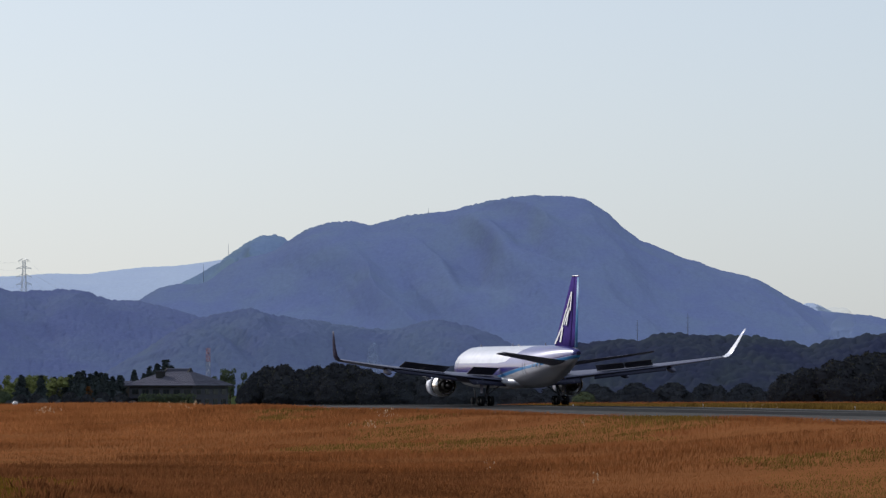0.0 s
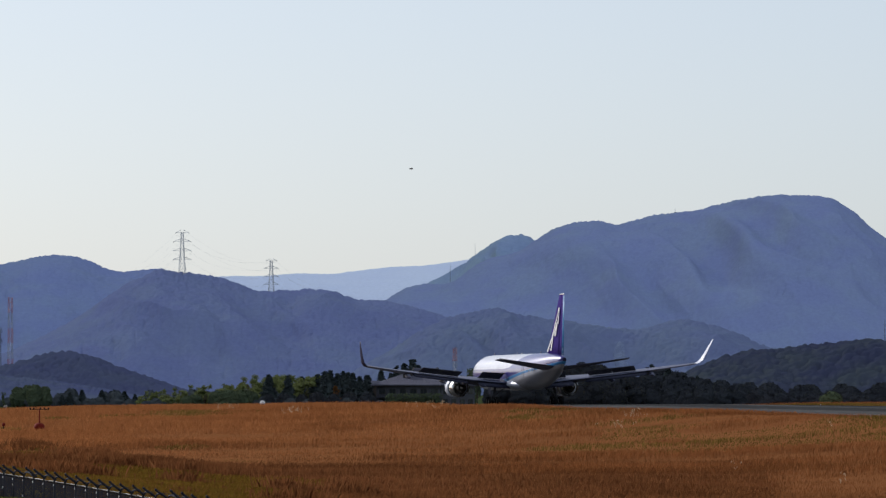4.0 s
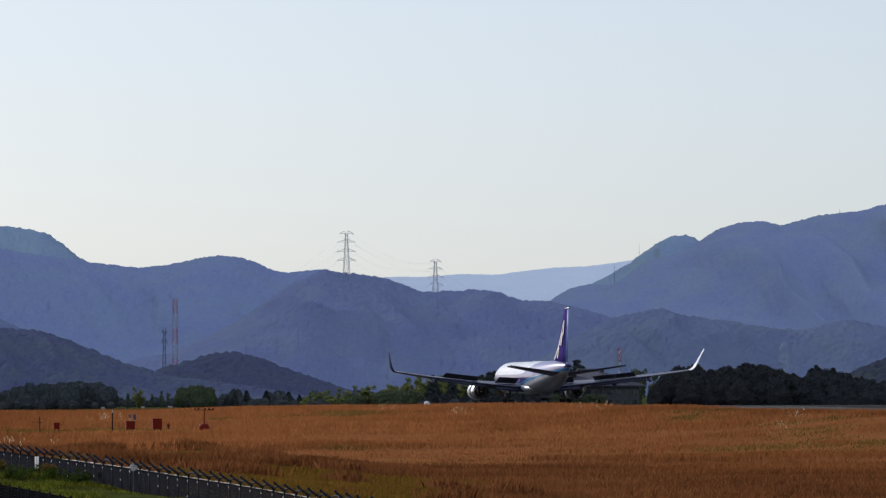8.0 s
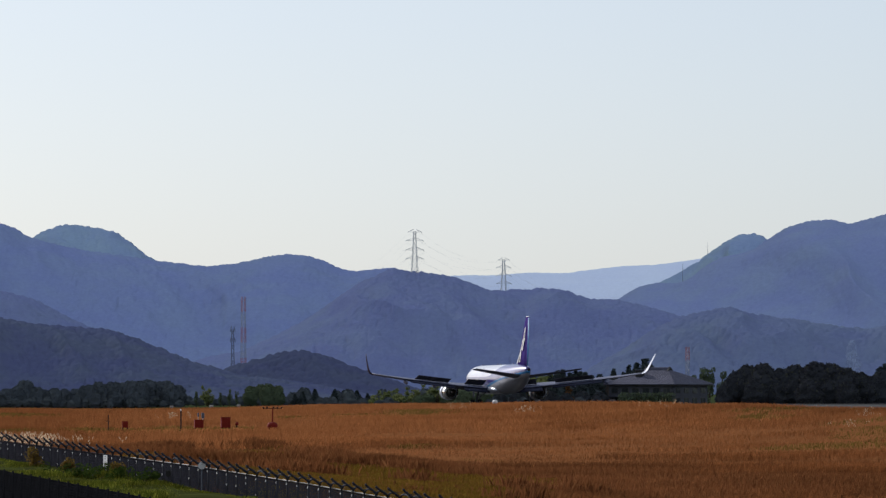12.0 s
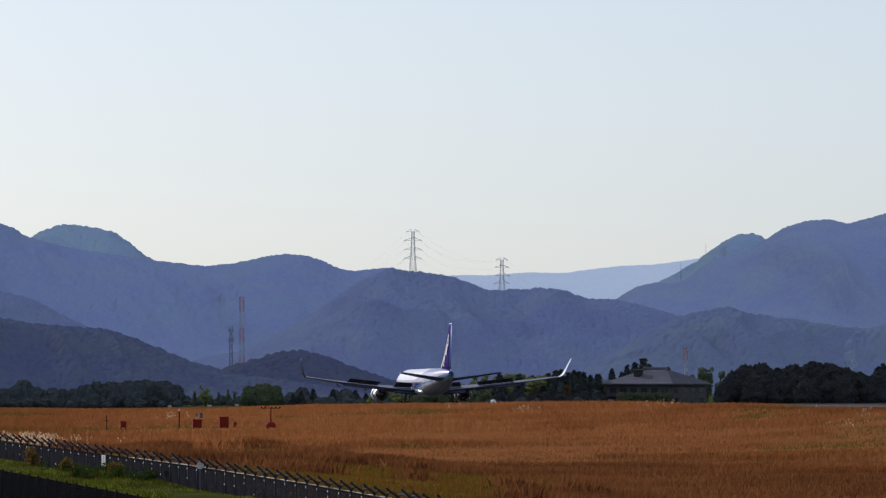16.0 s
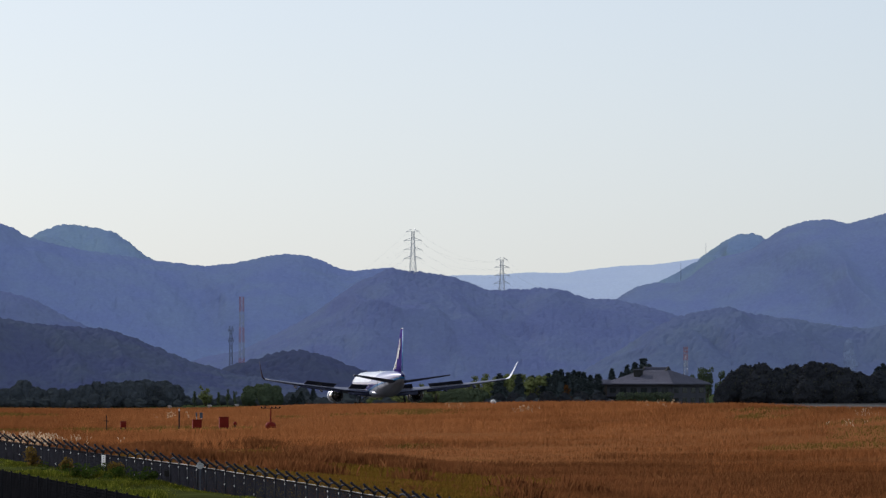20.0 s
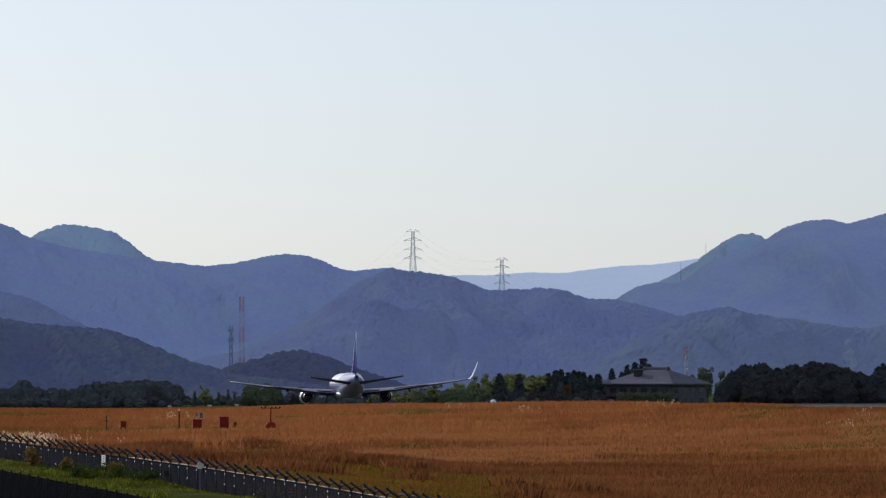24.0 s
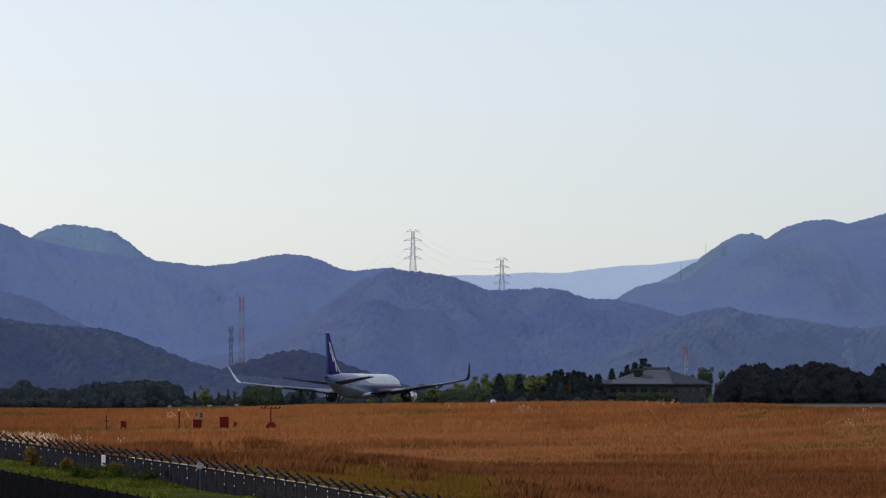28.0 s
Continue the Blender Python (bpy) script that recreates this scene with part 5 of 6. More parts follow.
def build_house():
    A, B, PHI = 20.4, 17.4, 35.0
    cx, cy, gz = stand(43.5, 1418)
    turn = pose(0, 0, 0, 0, 0, -PHI)
    centre = Vector((cx, cy, gz)) + turn @ Vector((-A / 2, B / 2, 0))
    h = thing("house", "wide house with grey hipped roof and shade-toned walls among trees", "house", at=Matrix.Translation(centre) @ turn)
    W, D, E, TOP = A / 2 - 1.1, B / 2 - 1.1, 5.6, 8.9
    for nm, geo in (("wall", box(0, -D, E / 2 - 0.3, 2 * W, 0.3, E + 0.6)), ("wall", box(0, D, E / 2 - 0.3, 2 * W, 0.3, E + 0.6)),
                    ("wall", box(W, 0, E / 2 - 0.3, 0.3, 2 * D - 0.32, E + 0.6)), ("wall", box(-W, 0, E / 2 - 0.3, 0.3, 2 * D - 0.32, E + 0.6))):
        part(nm, geo, M_WALL, h)
    r = 3.0
    for sx, sy in ((0, -1), (0, 1), (1, 0), (-1, 0)):
        if sx == 0:
            eave = [(-A / 2, sy * B / 2), (A / 2, sy * B / 2)]
            top = [(r, 0), (-r, 0)]
        else:
            eave = [(sx * A / 2, -B / 2), (sx * A / 2, B / 2)]
            top = [(sx * r, 0.02), (sx * r, -0.02)]
        q = [(eave[0][0], eave[0][1], E - 0.1), (eave[1][0], eave[1][1], E - 0.1), (top[0][0], top[0][1], TOP), (top[1][0], top[1][1], TOP)]
        low = [Vector(p) for p in q]
        up = [Vector(p) + Vector((0, 0, 0.28)) for p in q]
        sl = part("roof_slope", loft([low, up]), M_TILE, h, "grey tiled roof slope")
        # courses of tiles stand proud
        for k in range(1, 13):
            f0 = k / 13
            a = up[0].lerp(up[3], f0)
            b = up[1].lerp(up[2], f0)
            part("tile_course", tube([a + Vector((0, 0, 0.02)), b + Vector((0, 0, 0.02))], 0.07, 5), M_TILE, sl)
    part("ridge_cap", box(0, 0, TOP + 0.45, 2 * r + 0.8, 0.7, 0.7, 0.08), M_TILE, h)
    for s in (1, -1):
        part("gable_vent", loft([[Vector((s * (r + 0.1), y, z)) for y, z in ((-1.9, TOP - 0.75), (1.9, TOP - 0.75), (0, TOP + 0.95))], [Vector((s * (r + 0.55), y, z)) for y, z in ((-1.9, TOP - 0.75), (1.9, TOP - 0.75), (0, TOP + 0.95))]]), M_BLACK, h, "dark gable vent at the ridge end")
    ch = part("roof_box", box(-2.6, -4.0, 7.9, 1.7, 1.6, 2.2, 0.06), M_BLACK, h, "dark box-shaped roof vent")
    part("roof_box_cap", box(-2.6, -4.0, 9.06, 1.9, 1.8, 0.12, 0.03), M_TILE, ch)
    part("eave_soffit", box(0, 0, E - 0.22, A - 0.3, B - 0.3, 0.12), M_TIMBER, h, "dark eave boards")
    for i in range(6):
        x = -W + 1.7 + i * (2 * W - 3.4) / 5
        for z, hh in ((1.5, 1.7), (4.1, 1.3)):
            w = part("window", box(x, -D - 0.16, z, 1.9, 0.10, hh, 0.02), M_TIMBER, h, "dark-framed window")
            for s in (-0.45, 0.45):
                part("pane", box(x + s, -D - 0.22, z, 0.82, 0.03, hh - 0.2), M_PANE, w)
    for i in range(4):
        y = -D + 2.0 + i * (2 * D - 4.0) / 3
        for z, hh in ((1.5, 1.7), (4.1, 1.3)):
            w = part("window", box(W + 0.16, y, z, 0.10, 2.0, hh, 0.02), M_TIMBER, h, "dark-framed window")
            for s in (-0.48, 0.48):
                part("pane", box(W + 0.22, y + s, z, 0.03, 0.86, hh - 0.2), M_PANE, w)
    for i in range(5):
        part("veranda_post", box(-W + 0.2 + i * (2 * W - 0.4) / 4, -D - 0.9, 1.3, 0.16, 0.16, 2.6), M_TIMBER, h)
    part("veranda_roof", box(0, -D - 0.62, 2.72, 2 * W, 1.1, 0.14), M_TILE, h, "narrow grey veranda roof")
    # hedge before it
    r_ = np.random.RandomState(501)
    x, y, z = stand(39.0, 1392)
    hg = thing("hedge", "clipped green hedge in front of the house", "hedge", at=pose(x, y, z, 0, 0, -4))
    cs = [(u, r_.normal(0, 0.3), v) for u in np.arange(-6.2, 6.3, 0.8) for v in (0.8, 1.9, 2.9)]
    part("hedge_leaves", leaf_cloud(cs, [0.75] * len(cs), 3400, 0.22, r_), M_LEAF2, hg)
    part("hedge_stems", join(*[tube([(u, 0, -0.2), (u, 0, 2.2)], [0.07, 0.03], 5) for u in np.arange(-5, 5.1, 1.0)]), M_BARK, hg)
    x, y, z = stand(30.9, 1440)
    sh = thing("shed", "small brown shed with low roof beside trees", "shed", at=pose(x, y, z, 0, 0, 10))
    part("wall", box(0, 0, 2.6, 5.0, 4.0, 5.8), M_TIMBER, sh)
    part("roof", loft([[Vector((sx * 3.0, -2.6, 5.5)), Vector((sx * 3.0, 2.6, 5.5)), Vector((sx * 3.0, 0, 6.7))] for sx in (-1, 1)]), M_TILE, sh)


def lattice(name, label, category, at, height, foot, head, mats, arms=(), r=0.10, bays=8):
    """A four-legged lattice mast; arms are (height share, half span)."""
    t = thing(name, label, category, at=at)
    def half(u):
        return foot + (head - foot) * min(1, u * 1.15) ** 0.8
    for k in range(bays):
        u0, u1 = k / bays, (k + 1) / bays
        z0, z1, h0, h1 = height * u0, height * u1, half(u0), half(u1)
        c0 = [Vector((sx * h0, sy * h0, z0)) for sx, sy in ((1, 1), (-1, 1), (-1, -1), (1, -1))]
        c1 = [Vector((sx * h1, sy * h1, z1)) for sx, sy in ((1, 1), (-1, 1), (-1, -1), (1, -1))]
        bars = [tube([c0[i], c1[i]], r, 4) for i in range(4)]
        for i in range(4):
            j = (i + 1) % 4
            bars += [tube([c0[i], c1[j]], r * 0.6, 4), tube([c0[j], c1[i]], r * 0.6, 4), tube([c1[i], c1[j]], r * 0.6, 4)]
        part("lattice_bay", join(*bars), mats[k % len(mats)] if len(mats) > 1 else mats[0], t)
    for u, span in arms:
        z, h0 = height * u, half(u)
        for s in (1, -1):
            tip = Vector((s * span, 0, z + 0.1))
            a = part("crossarm", join(*[tube([Vector((s * h0, sy * h0, z + dz)), tip], r * 1.1, 4) for sy in (1, -1) for dz in (0, 0.06 * height)]), mats[0], t)
            part("insulator", tube([tip, tip - Vector((0, 0, 0.03 * height))], r * 0.6, 5), M_DARKSTEEL, a)
    return t


def rise_z(b, dist, rise):
    x, y = polar(b, dist)
    return x, y, EYE + rise * dist / 1000.0


ARMS = ((0.985, 3.7), (0.79, 4.8), (0.58, 5.0), (0.38, 5.0))


def build_towers():
    x, y, z = rise_z(-0.25, 3198, 17.4)
    lattice("power_pylon", "tall steel lattice power pylon on a wooded hill", "pylon", pose(x, y, z, 0, 0, 12), 24.0, 1.9, 0.65, [M_GALV], ARMS, 0.10, 9)["group"] = "power pylons"
    x2, y2, z2 = rise_z(14.75, 3230, 13.6)
    lattice("power_pylon", "tall steel lattice power pylon on a wooded hill", "pylon", pose(x2, y2, z2, 0, 0, 12), 21.2, 1.8, 0.65, [M_GALV], tuple((u, s * 0.85) for u, s in ARMS), 0.10, 9)["group"] = "power pylons"
    ca, sa = math.cos(radians(12)), math.sin(radians(12))
    for n, (u, span) in enumerate(ARMS):
        for s in (1, -1):
            a = Vector((x + s * span * ca, y + s * span * sa, z + 24.0 * (u - 0.03)))
            b = Vector((x2 + s * span * 0.85 * ca, y2 + s * span * 0.85 * sa, z2 + 21.2 * (u - 0.03)))
            ends = [(a, b, 5.5), (a, a + Vector((-41, 30, -29)), 3.0), (b, b + Vector((30, 60, -14)), 3.0)]
            for p, q, sag in ends:
                pts = [p.lerp(q, k / 14) - Vector((0, 0, sag * 4 * (k / 14) * (1 - k / 14))) for k in range(15)]
                tagged(part("power_cable", tube(pts, 0.014, 4), M_CABLE), "thin sagging overhead power cable between pylons", "cable", "power cables")
    x, y, z = rise_z(-29.1, 2420, -1.6)
    lattice("radio_mast", "red and white banded lattice radio mast", "mast", pose(x, y, z, 0, 0, 20), 37.4, 1.0, 0.75, [M_MASTWHITE, M_MASTWHITE, M_RED, M_RED, M_MASTWHITE, M_MASTWHITE, M_RED, M_RED, M_MASTWHITE, M_MASTWHITE, M_RED, M_RED], (), 0.085, 12)
    x, y, z = rise_z(-30.9, 2300, -2.8)
    lattice("lattice_tower", "slim dark steel lattice tower before the hills", "mast", pose(x, y, z, 0, 0, 5), 25.9, 0.9, 0.4, [M_HAZED], ((0.98, 0.9), (0.82, 1.0)), 0.12, 9)
    x, y, z = stand(45.7, 1720)
    lattice("radio_mast", "slim red and white banded lattice mast behind the house", "mast", pose(x, y, z, 0, 0, 25), 16.2, 0.6, 0.45, [M_MASTWHITE, M_MASTWHITE, M_MASTWHITE, M_MASTWHITE, M_MASTWHITE, M_MASTWHITE, M_RED, M_RED], (), 0.06, 8)
    for b, d, r0, r1 in ((49.1, 4460, 19.3, 23.0), (44.9, 4300, 17.2, 19.6), (82.8, 4195, 27.4, 29.0), (118.0, 1960, 5.2, 10.2), (126.5, 1960, 7.0, 11.3)):
        x, y, z = rise_z(b, d, r0 - 1.0)
        hgt = (r1 - r0 + 1.0) * d / 1000
        m = thing("antenna_mast", "thin grey antenna mast on a hilltop", "mast", "antenna masts", at=pose(x, y, z))
        part("pole", tube([(0, 0, 0), (0, 0, hgt * 0.6), (0, 0, hgt)], [0.16, 0.12, 0.06], 6), M_HAZED, m)
        part("rung", join(*[tube([(-0.6, 0, hgt * k), (0.6, 0, hgt * k)], 0.06, 4) for k in (0.55, 0.7, 0.85)]), M_HAZED, m)


# ---- instruments on the field ----
def build_instruments():
    def cabinet(b, dist, w, h, legs=0.35):
        x, y, z = stand(b, dist)
        c = thing("equipment_cabinet", "orange-red equipment cabinet standing in the dry grass", "cabinet", "red cabinets", at=pose(x, y, z, 0, 0, 8))
        part("body", box(0, 0, legs + h / 2, w, w * 0.8, h, 0.03), M_BOXRED, c)
        part("door", box(0, -w * 0.4 - 0.012, legs + h / 2, w * 0.8, 0.02, h * 0.82, 0.008), M_BOXRED, c)
        part("cap", box(0, 0, legs + h + 0.02, w + 0.08, w * 0.8 + 0.08, 0.05, 0.015), M_BOXRED, c)
        for sx in (-1, 1):
            for sy in (-1, 1):
                part("leg", tube([(sx * w * 0.4, sy * w * 0.3, -0.1), (sx * w * 0.4, sy * w * 0.3, legs + 0.02)], 0.04, 6), M_DARKSTEEL, c)
        return c
    cabinet(-49.0, 605, 0.58, 0.62, 0.42)
    c1 = cabinet(-36.6, 600, 0.92, 0.82, 0.35)
    part("sensor_head", box(0.42, 0, 1.62, 0.30, 0.25, 0.55, 0.05), M_SENSOR, c1, "grey sensor head")
    part("sensor_stem", tube([(0.42, 0, 1.15), (0.42, 0, 1.4)], 0.05, 6), M_GALV, c1)
    part("sensor_head", box(-0.05, 0, 1.70, 0.16, 0.2, 0.4, 0.04), M_SENSOR, c1, "grey sensor head")
    part("sensor_stem", tube([(-0.05, 0, 1.15), (-0.05, 0, 1.55)], 0.035, 6), M_GALV, c1)
    cabinet(-32.1, 600, 0.94, 1.08, 0.30)
    # wind mast on a rounded red base
    x, y, z = stand(-24.2, 600)
    w = thing("wind_mast", "wind measuring mast on a rounded red base", "mast", at=pose(x, y, z))
    part("base", spun([(0.05, 0.40), (0.15, 0.52), (0.5, 0.54), (0.72, 0.42), (0.82, 0.16)], "Z", 16, (0, 0, 0), True), M_BOXRED, w, "rounded red base", True)
    part("pole", tube([(0, 0, 0.8), (0, 0, 1.35), (0, 0, 2.2)], [0.09, 0.07, 0.05], 8), M_BOXRED, w, "dull red pole")
    bar = part("crossbar", tube([(-0.95, 0, 2.18), (0.95, 0, 2.18)], 0.028, 6), M_DARKSTEEL, w)
    for sx in (-0.92, -0.55, 0.1, 0.5, 0.92):
        part("sensor_cup", spun([(-0.03, 0.05), (0.06, 0.10), (0.14, 0.07), (0.17, 0.02)], "Z", 8, (sx, 0, 2.2), True), M_DARKSTEEL, bar)
    x, y, z = stand(-30.2, 598)
    k = thing("marker_dome", "small dark red dome marker in the grass", "marker", at=pose(x, y, z))
    part("dome", spun([(0.62, 0.17), (0.78, 0.17), (0.9, 0.11), (0.95, 0.02)], "Z", 10, (0, 0, 0), True), M_BOXRED, k, "", True)
    part("stem", tube([(0, 0, -0.1), (0, 0, 0.64)], 0.06, 6), M_DARKSTEEL, k)
    # slim poles
    x, y, z = stand(-51.8, 602)
    p = thing("slim_pole", "slim dark pole with a small crosspiece in the grass", "pole", at=pose(x, y, z))
    part("pole", tube([(0, 0, -0.1), (0, 0, 1.75)], 0.045, 6), M_DARKSTEEL, p)
    part("crosspiece", tube([(-0.32, 0, 1.15), (0.2, 0, 1.1)], 0.025, 5), M_DARKSTEEL, p)
    x, y, z = stand(-39.6, 600)
    p = thing("beacon_pole", "dark pole with a white lamp on top", "pole", at=pose(x, y, z))
    part("pole", tube([(0, 0, -0.1), (0, 0, 2.1)], 0.07, 8), M_DARKSTEEL, p)
    part("lamp_head", spun([(2.08, 0.05), (2.12, 0.075), (2.26, 0.075), (2.32, 0.03)], "Z", 10, (0, 0, 0), True), M_SIGN, p, "white lamp head", True)
    # white marker at the crest and runway edge lights
    x, y, z = stand(13.3, 752)
    p = thing("white_marker", "white rounded field marker showing above the grass", "marker", at=pose(x, y, z))
    part("shell", spun([(0.55, 0.30), (0.75, 0.34), (0.95, 0.26), (1.06, 0.06)], "Z", 12, (0, 0, 0), True), M_SIGN, p, "", True)
    part("foot", tube([(0, 0, -0.1), (0, 0, 0.6)], 0.12, 8), M_GALV, p)
    for b in (-29.9, -34.5, -41.2):
        x, y, z = stand(b, 900)
        p = thing("white_marker", "small white marker block in the grass", "marker", at=pose(x, y, z))
        part("block", box(0, 0, 0.72, 0.6, 0.4, 0.34, 0.08), M_RAIL, p)
        part("foot", box(0, 0, 0.3, 0.2, 0.2, 0.8), M_GALV, p)
    for i in range(14):
        y = 560 + 60 * i
        x = EDGE - HEAD * y + (WIDE + 1.5) / COSH
        z = float(ground_z(x, y))
        l = thing("edge_light", "small white runway edge light on a short stem", "runway light", "runway edge lights", at=pose(x, y, z))
        part("stem", tube([(0, 0, -0.05), (0, 0, 0.32)], 0.05, 6), M_GALV, l)
        part("lens", spun([(0.30, 0.07), (0.38, 0.09), (0.44, 0.06), (0.47, 0.015)], "Z", 8, (0, 0, 0), True), M_SIGN, l)


# ---- fences ----
def build_fences():
    ang = math.degrees(math.atan(FHEAD))

    def post_geo():
        return tube([(0, 0, -0.3), (0, 0, 1.40)], 0.05, 6)

    def arm_geo():
        # leans outwards over the stand's side, with a curved stay below
        return join(tube([(0.06, 0, 1.40), (-0.46, 0, 1.78)], [0.055, 0.05], 6), tube([(-0.48, 0, 1.76), (-0.43, 0, 1.83)], 0.06, 6))

    def stay_geo():
        return tube([(0, 0, 1.30), (-0.02, 0.12, 1.44), (-0.05, 0.45, 1.56), (-0.06, 1.0, 1.61), (-0.05, 1.5, 1.56), (-0.02, 1.85, 1.44), (0, 2.0, 1.30)], 0.045, 5)

    def panel_geo(length, height, pitch, wire):
        geos = []
        n = int(length / pitch)
        for k in range(n + 1):
            y = k * length / n
            geos.append(([Vector((dx, y + dy, z)) for z in (0.05, height) for dx, dy in ((wire, 0), (-wire * 0.5, wire), (-wire * 0.5, -wire))], [(0, 1, 4, 3), (1, 2, 5, 4), (2, 0, 3, 5)]))
        m = int(height / (pitch * 2.2))
        for k in range(m + 1):
            z = 0.05 + k * (height - 0.05) / m
            geos.append(([Vector((dx, y, z + dz)) for y in (0, length) for dx, dz in ((wire, 0), (-wire * 0.5, wire), (-wire * 0.5, -wire))], [(0, 1, 4, 3), (1, 2, 5, 4), (2, 0, 3, 5)]))
        return join(*geos)
    meshes = {
        "post": mesh_of("post", *post_geo(), M_FENCE, True), "arm": mesh_of("arm", *arm_geo(), M_FENCE, True), "stay": mesh_of("stay", *stay_geo(), M_FENCE, True),
        "clip": mesh_of("clip", *box(-0.055, 0, 0, 0.02, 0.06, 0.09), M_SIGN), "panel": mesh_of("panel", *panel_geo(2.0, 1.30, 0.045, 0.006), M_WIRE),
        "rail": mesh_of("rail", *tube([(0, 0, 1.33), (0, 2.0, 1.33)], 0.02, 5), M_RAIL),
        "dull_rail": mesh_of("dull_rail", *tube([(0, 0, 1.33), (0, 2.0, 1.33)], 0.02, 5), M_FENCE),
        "post2": mesh_of("post2", *tube([(0, 0, -0.3), (0, 0, 1.85)], 0.045, 6), M_FENCE_LOW, True), "panel2": mesh_of("panel2", *panel_geo(1.9, 1.78, 0.05, 0.007), M_FENCE_LOW),
    }
    fence = thing("boundary_fence", "dark wire boundary fence with outward-leaning arms along the field", "fence")
    r = np.random.RandomState(601)
    step = 2.0
    n = 84
    pts = []
    for i in range(n + 1):
        y = 196 + i * step * FCOS
        x = FCUT - FHEAD * y
        pts.append((x, y, float(EYE - fence_drop(np.array(y)))))
    for i in range(n):
        (x, y, z), (x2, y2, z2) = pts[i], pts[i + 1]
        slope = (z2 - z) / step
        rise = math.degrees(math.atan(slope))
        m = pose(x, y, z, 0, 0, ang)
        part("post", meshes["post"], None, fence, at=m)
        part("arm", meshes["arm"], None, fence, at=m @ pose(0, 0, 0, 0, r.normal(0, 1.2), r.normal(0, 3)))
        part("stay", meshes["stay"], None, fence, at=m)
        part("clip", meshes["clip"], None, fence, at=m @ pose(0, 0, 1.17))
        if r.rand() < 0.45:
            part("clip", meshes["clip"], None, fence, at=m @ pose(0, 0, r.choice([0.45, 0.7, 0.9])))
        part("mesh_panel", meshes["panel"], None, fence, at=pose(x, y, z, rise, 0, ang))
        part("top_rail", meshes["rail"] if y < 303 else meshes["dull_rail"], None, fence, at=pose(x, y, z, rise, 0, ang))
    c, s = math.cos(radians(ang)), math.sin(radians(ang))
    for off, hgt in ((-0.14, 1.46), (-0.27, 1.57), (-0.40, 1.68)):
        part("barbed_wire", tube([(x + off * c, y + off * s, z + hgt) for x, y, z in pts], 0.008, 4), M_WIRE, fence)
    inner = thing("roadside_fence", "lower dark mesh fence on the bank in front", "fence")
    for i in range(60):
        y = 172 + i * 1.9 * FCOS
        x = 50.0 - FHEAD * y
        z = 3.35 + 0.0222 * (y - 251)
        part("post", meshes["post2"], None, inner, at=pose(x, y, z, 0, 0, ang))
        part("mesh_panel", meshes["panel2"], None, inner, at=pose(x, y, z, 1.27, 0, ang))
    # boards on the fences
    def on_fence(b, cut=FCUT):
        t = b / 1000
        y = cut / (t + FHEAD)
        return cut - FHEAD * y, y
    x, y = on_fence(-52.0)
    z = float(EYE - fence_drop(np.array(y)))
    sg = thing("notice_board", "white upright notice board with unreadable lines on the fence", "sign", at=pose(x - 0.10, y - 0.1, z, 0, 0, -66))
    part("board", box(0, 0, 0.98, 0.56, 0.025, 0.62, 0.008), M_SIGN, sg)
    part("stem", tube([(0, 0.03, -0.2), (0, 0.03, 1.2)], 0.02, 6), M_GALV, sg)
    for k, w in ((0.24, 0.16), (0.12, 0.18), (0.0, 0.12), (-0.12, 0.17), (-0.22, 0.14)):
        part("text_bar", box(0.01, -0.016, 0.98 + k, w, 0.006, 0.05), M_INK, sg)
    x, y = on_fence(-36.1)
    z = float(EYE - fence_drop(np.array(y)))
    sg = thing("round_sign", "white round sign on a post by the fence", "sign", at=pose(x + 0.02, y - 0.5, z, 0, 0, -6))
    part("disc", spun([(-0.02, 0.03), (-0.02, 0.175), (0.0, 0.18), (0.02, 0.175)], "Y", 20, (0, 0, 0), True), M_SIGN, sg, at=pose(0, 0, 1.40, -4))
    part("stem", tube([(0, 0.03, -0.2), (0, 0.03, 1.6)], 0.025, 6), M_SENSOR, sg)
    x, y = on_fence(-41.3)
    z = float(EYE - fence_drop(np.array(y)))
    bx = thing("junction_box", "dark junction box on a stem at the fence", "box", at=pose(x - 0.12, y - 0.05, z))
    part("case", box(0, 0, 0.80, 0.24, 0.18, 0.30, 0.015), M_BLACK, bx)
    part("stem", tube([(0, 0, -0.2), (0, 0, 0.68)], 0.03, 6), M_FENCE, bx)


def make_bush(b, dist, w, h, mat, label, seed):
    r = np.random.RandomState(seed)
    x, y, z = stand(b, dist)
    t = thing("bush", label, "bush", at=pose(x, y, z))
    cs = [(r.normal(0, w * 0.3), r.normal(0, w * 0.3), r.uniform(0.15, 0.85) * h) for _ in range(9)]
    part("leaves", leaf_cloud(cs, [0.22 * h + 0.1] * 9, 700, 0.055, r), mat, t)
    part("stems", join(*[tube([(0, 0, -0.1), (c[0] * 0.8, c[1] * 0.8, c[2])], [0.02, 0.008], 4) for c in cs]), M_BARK, t)


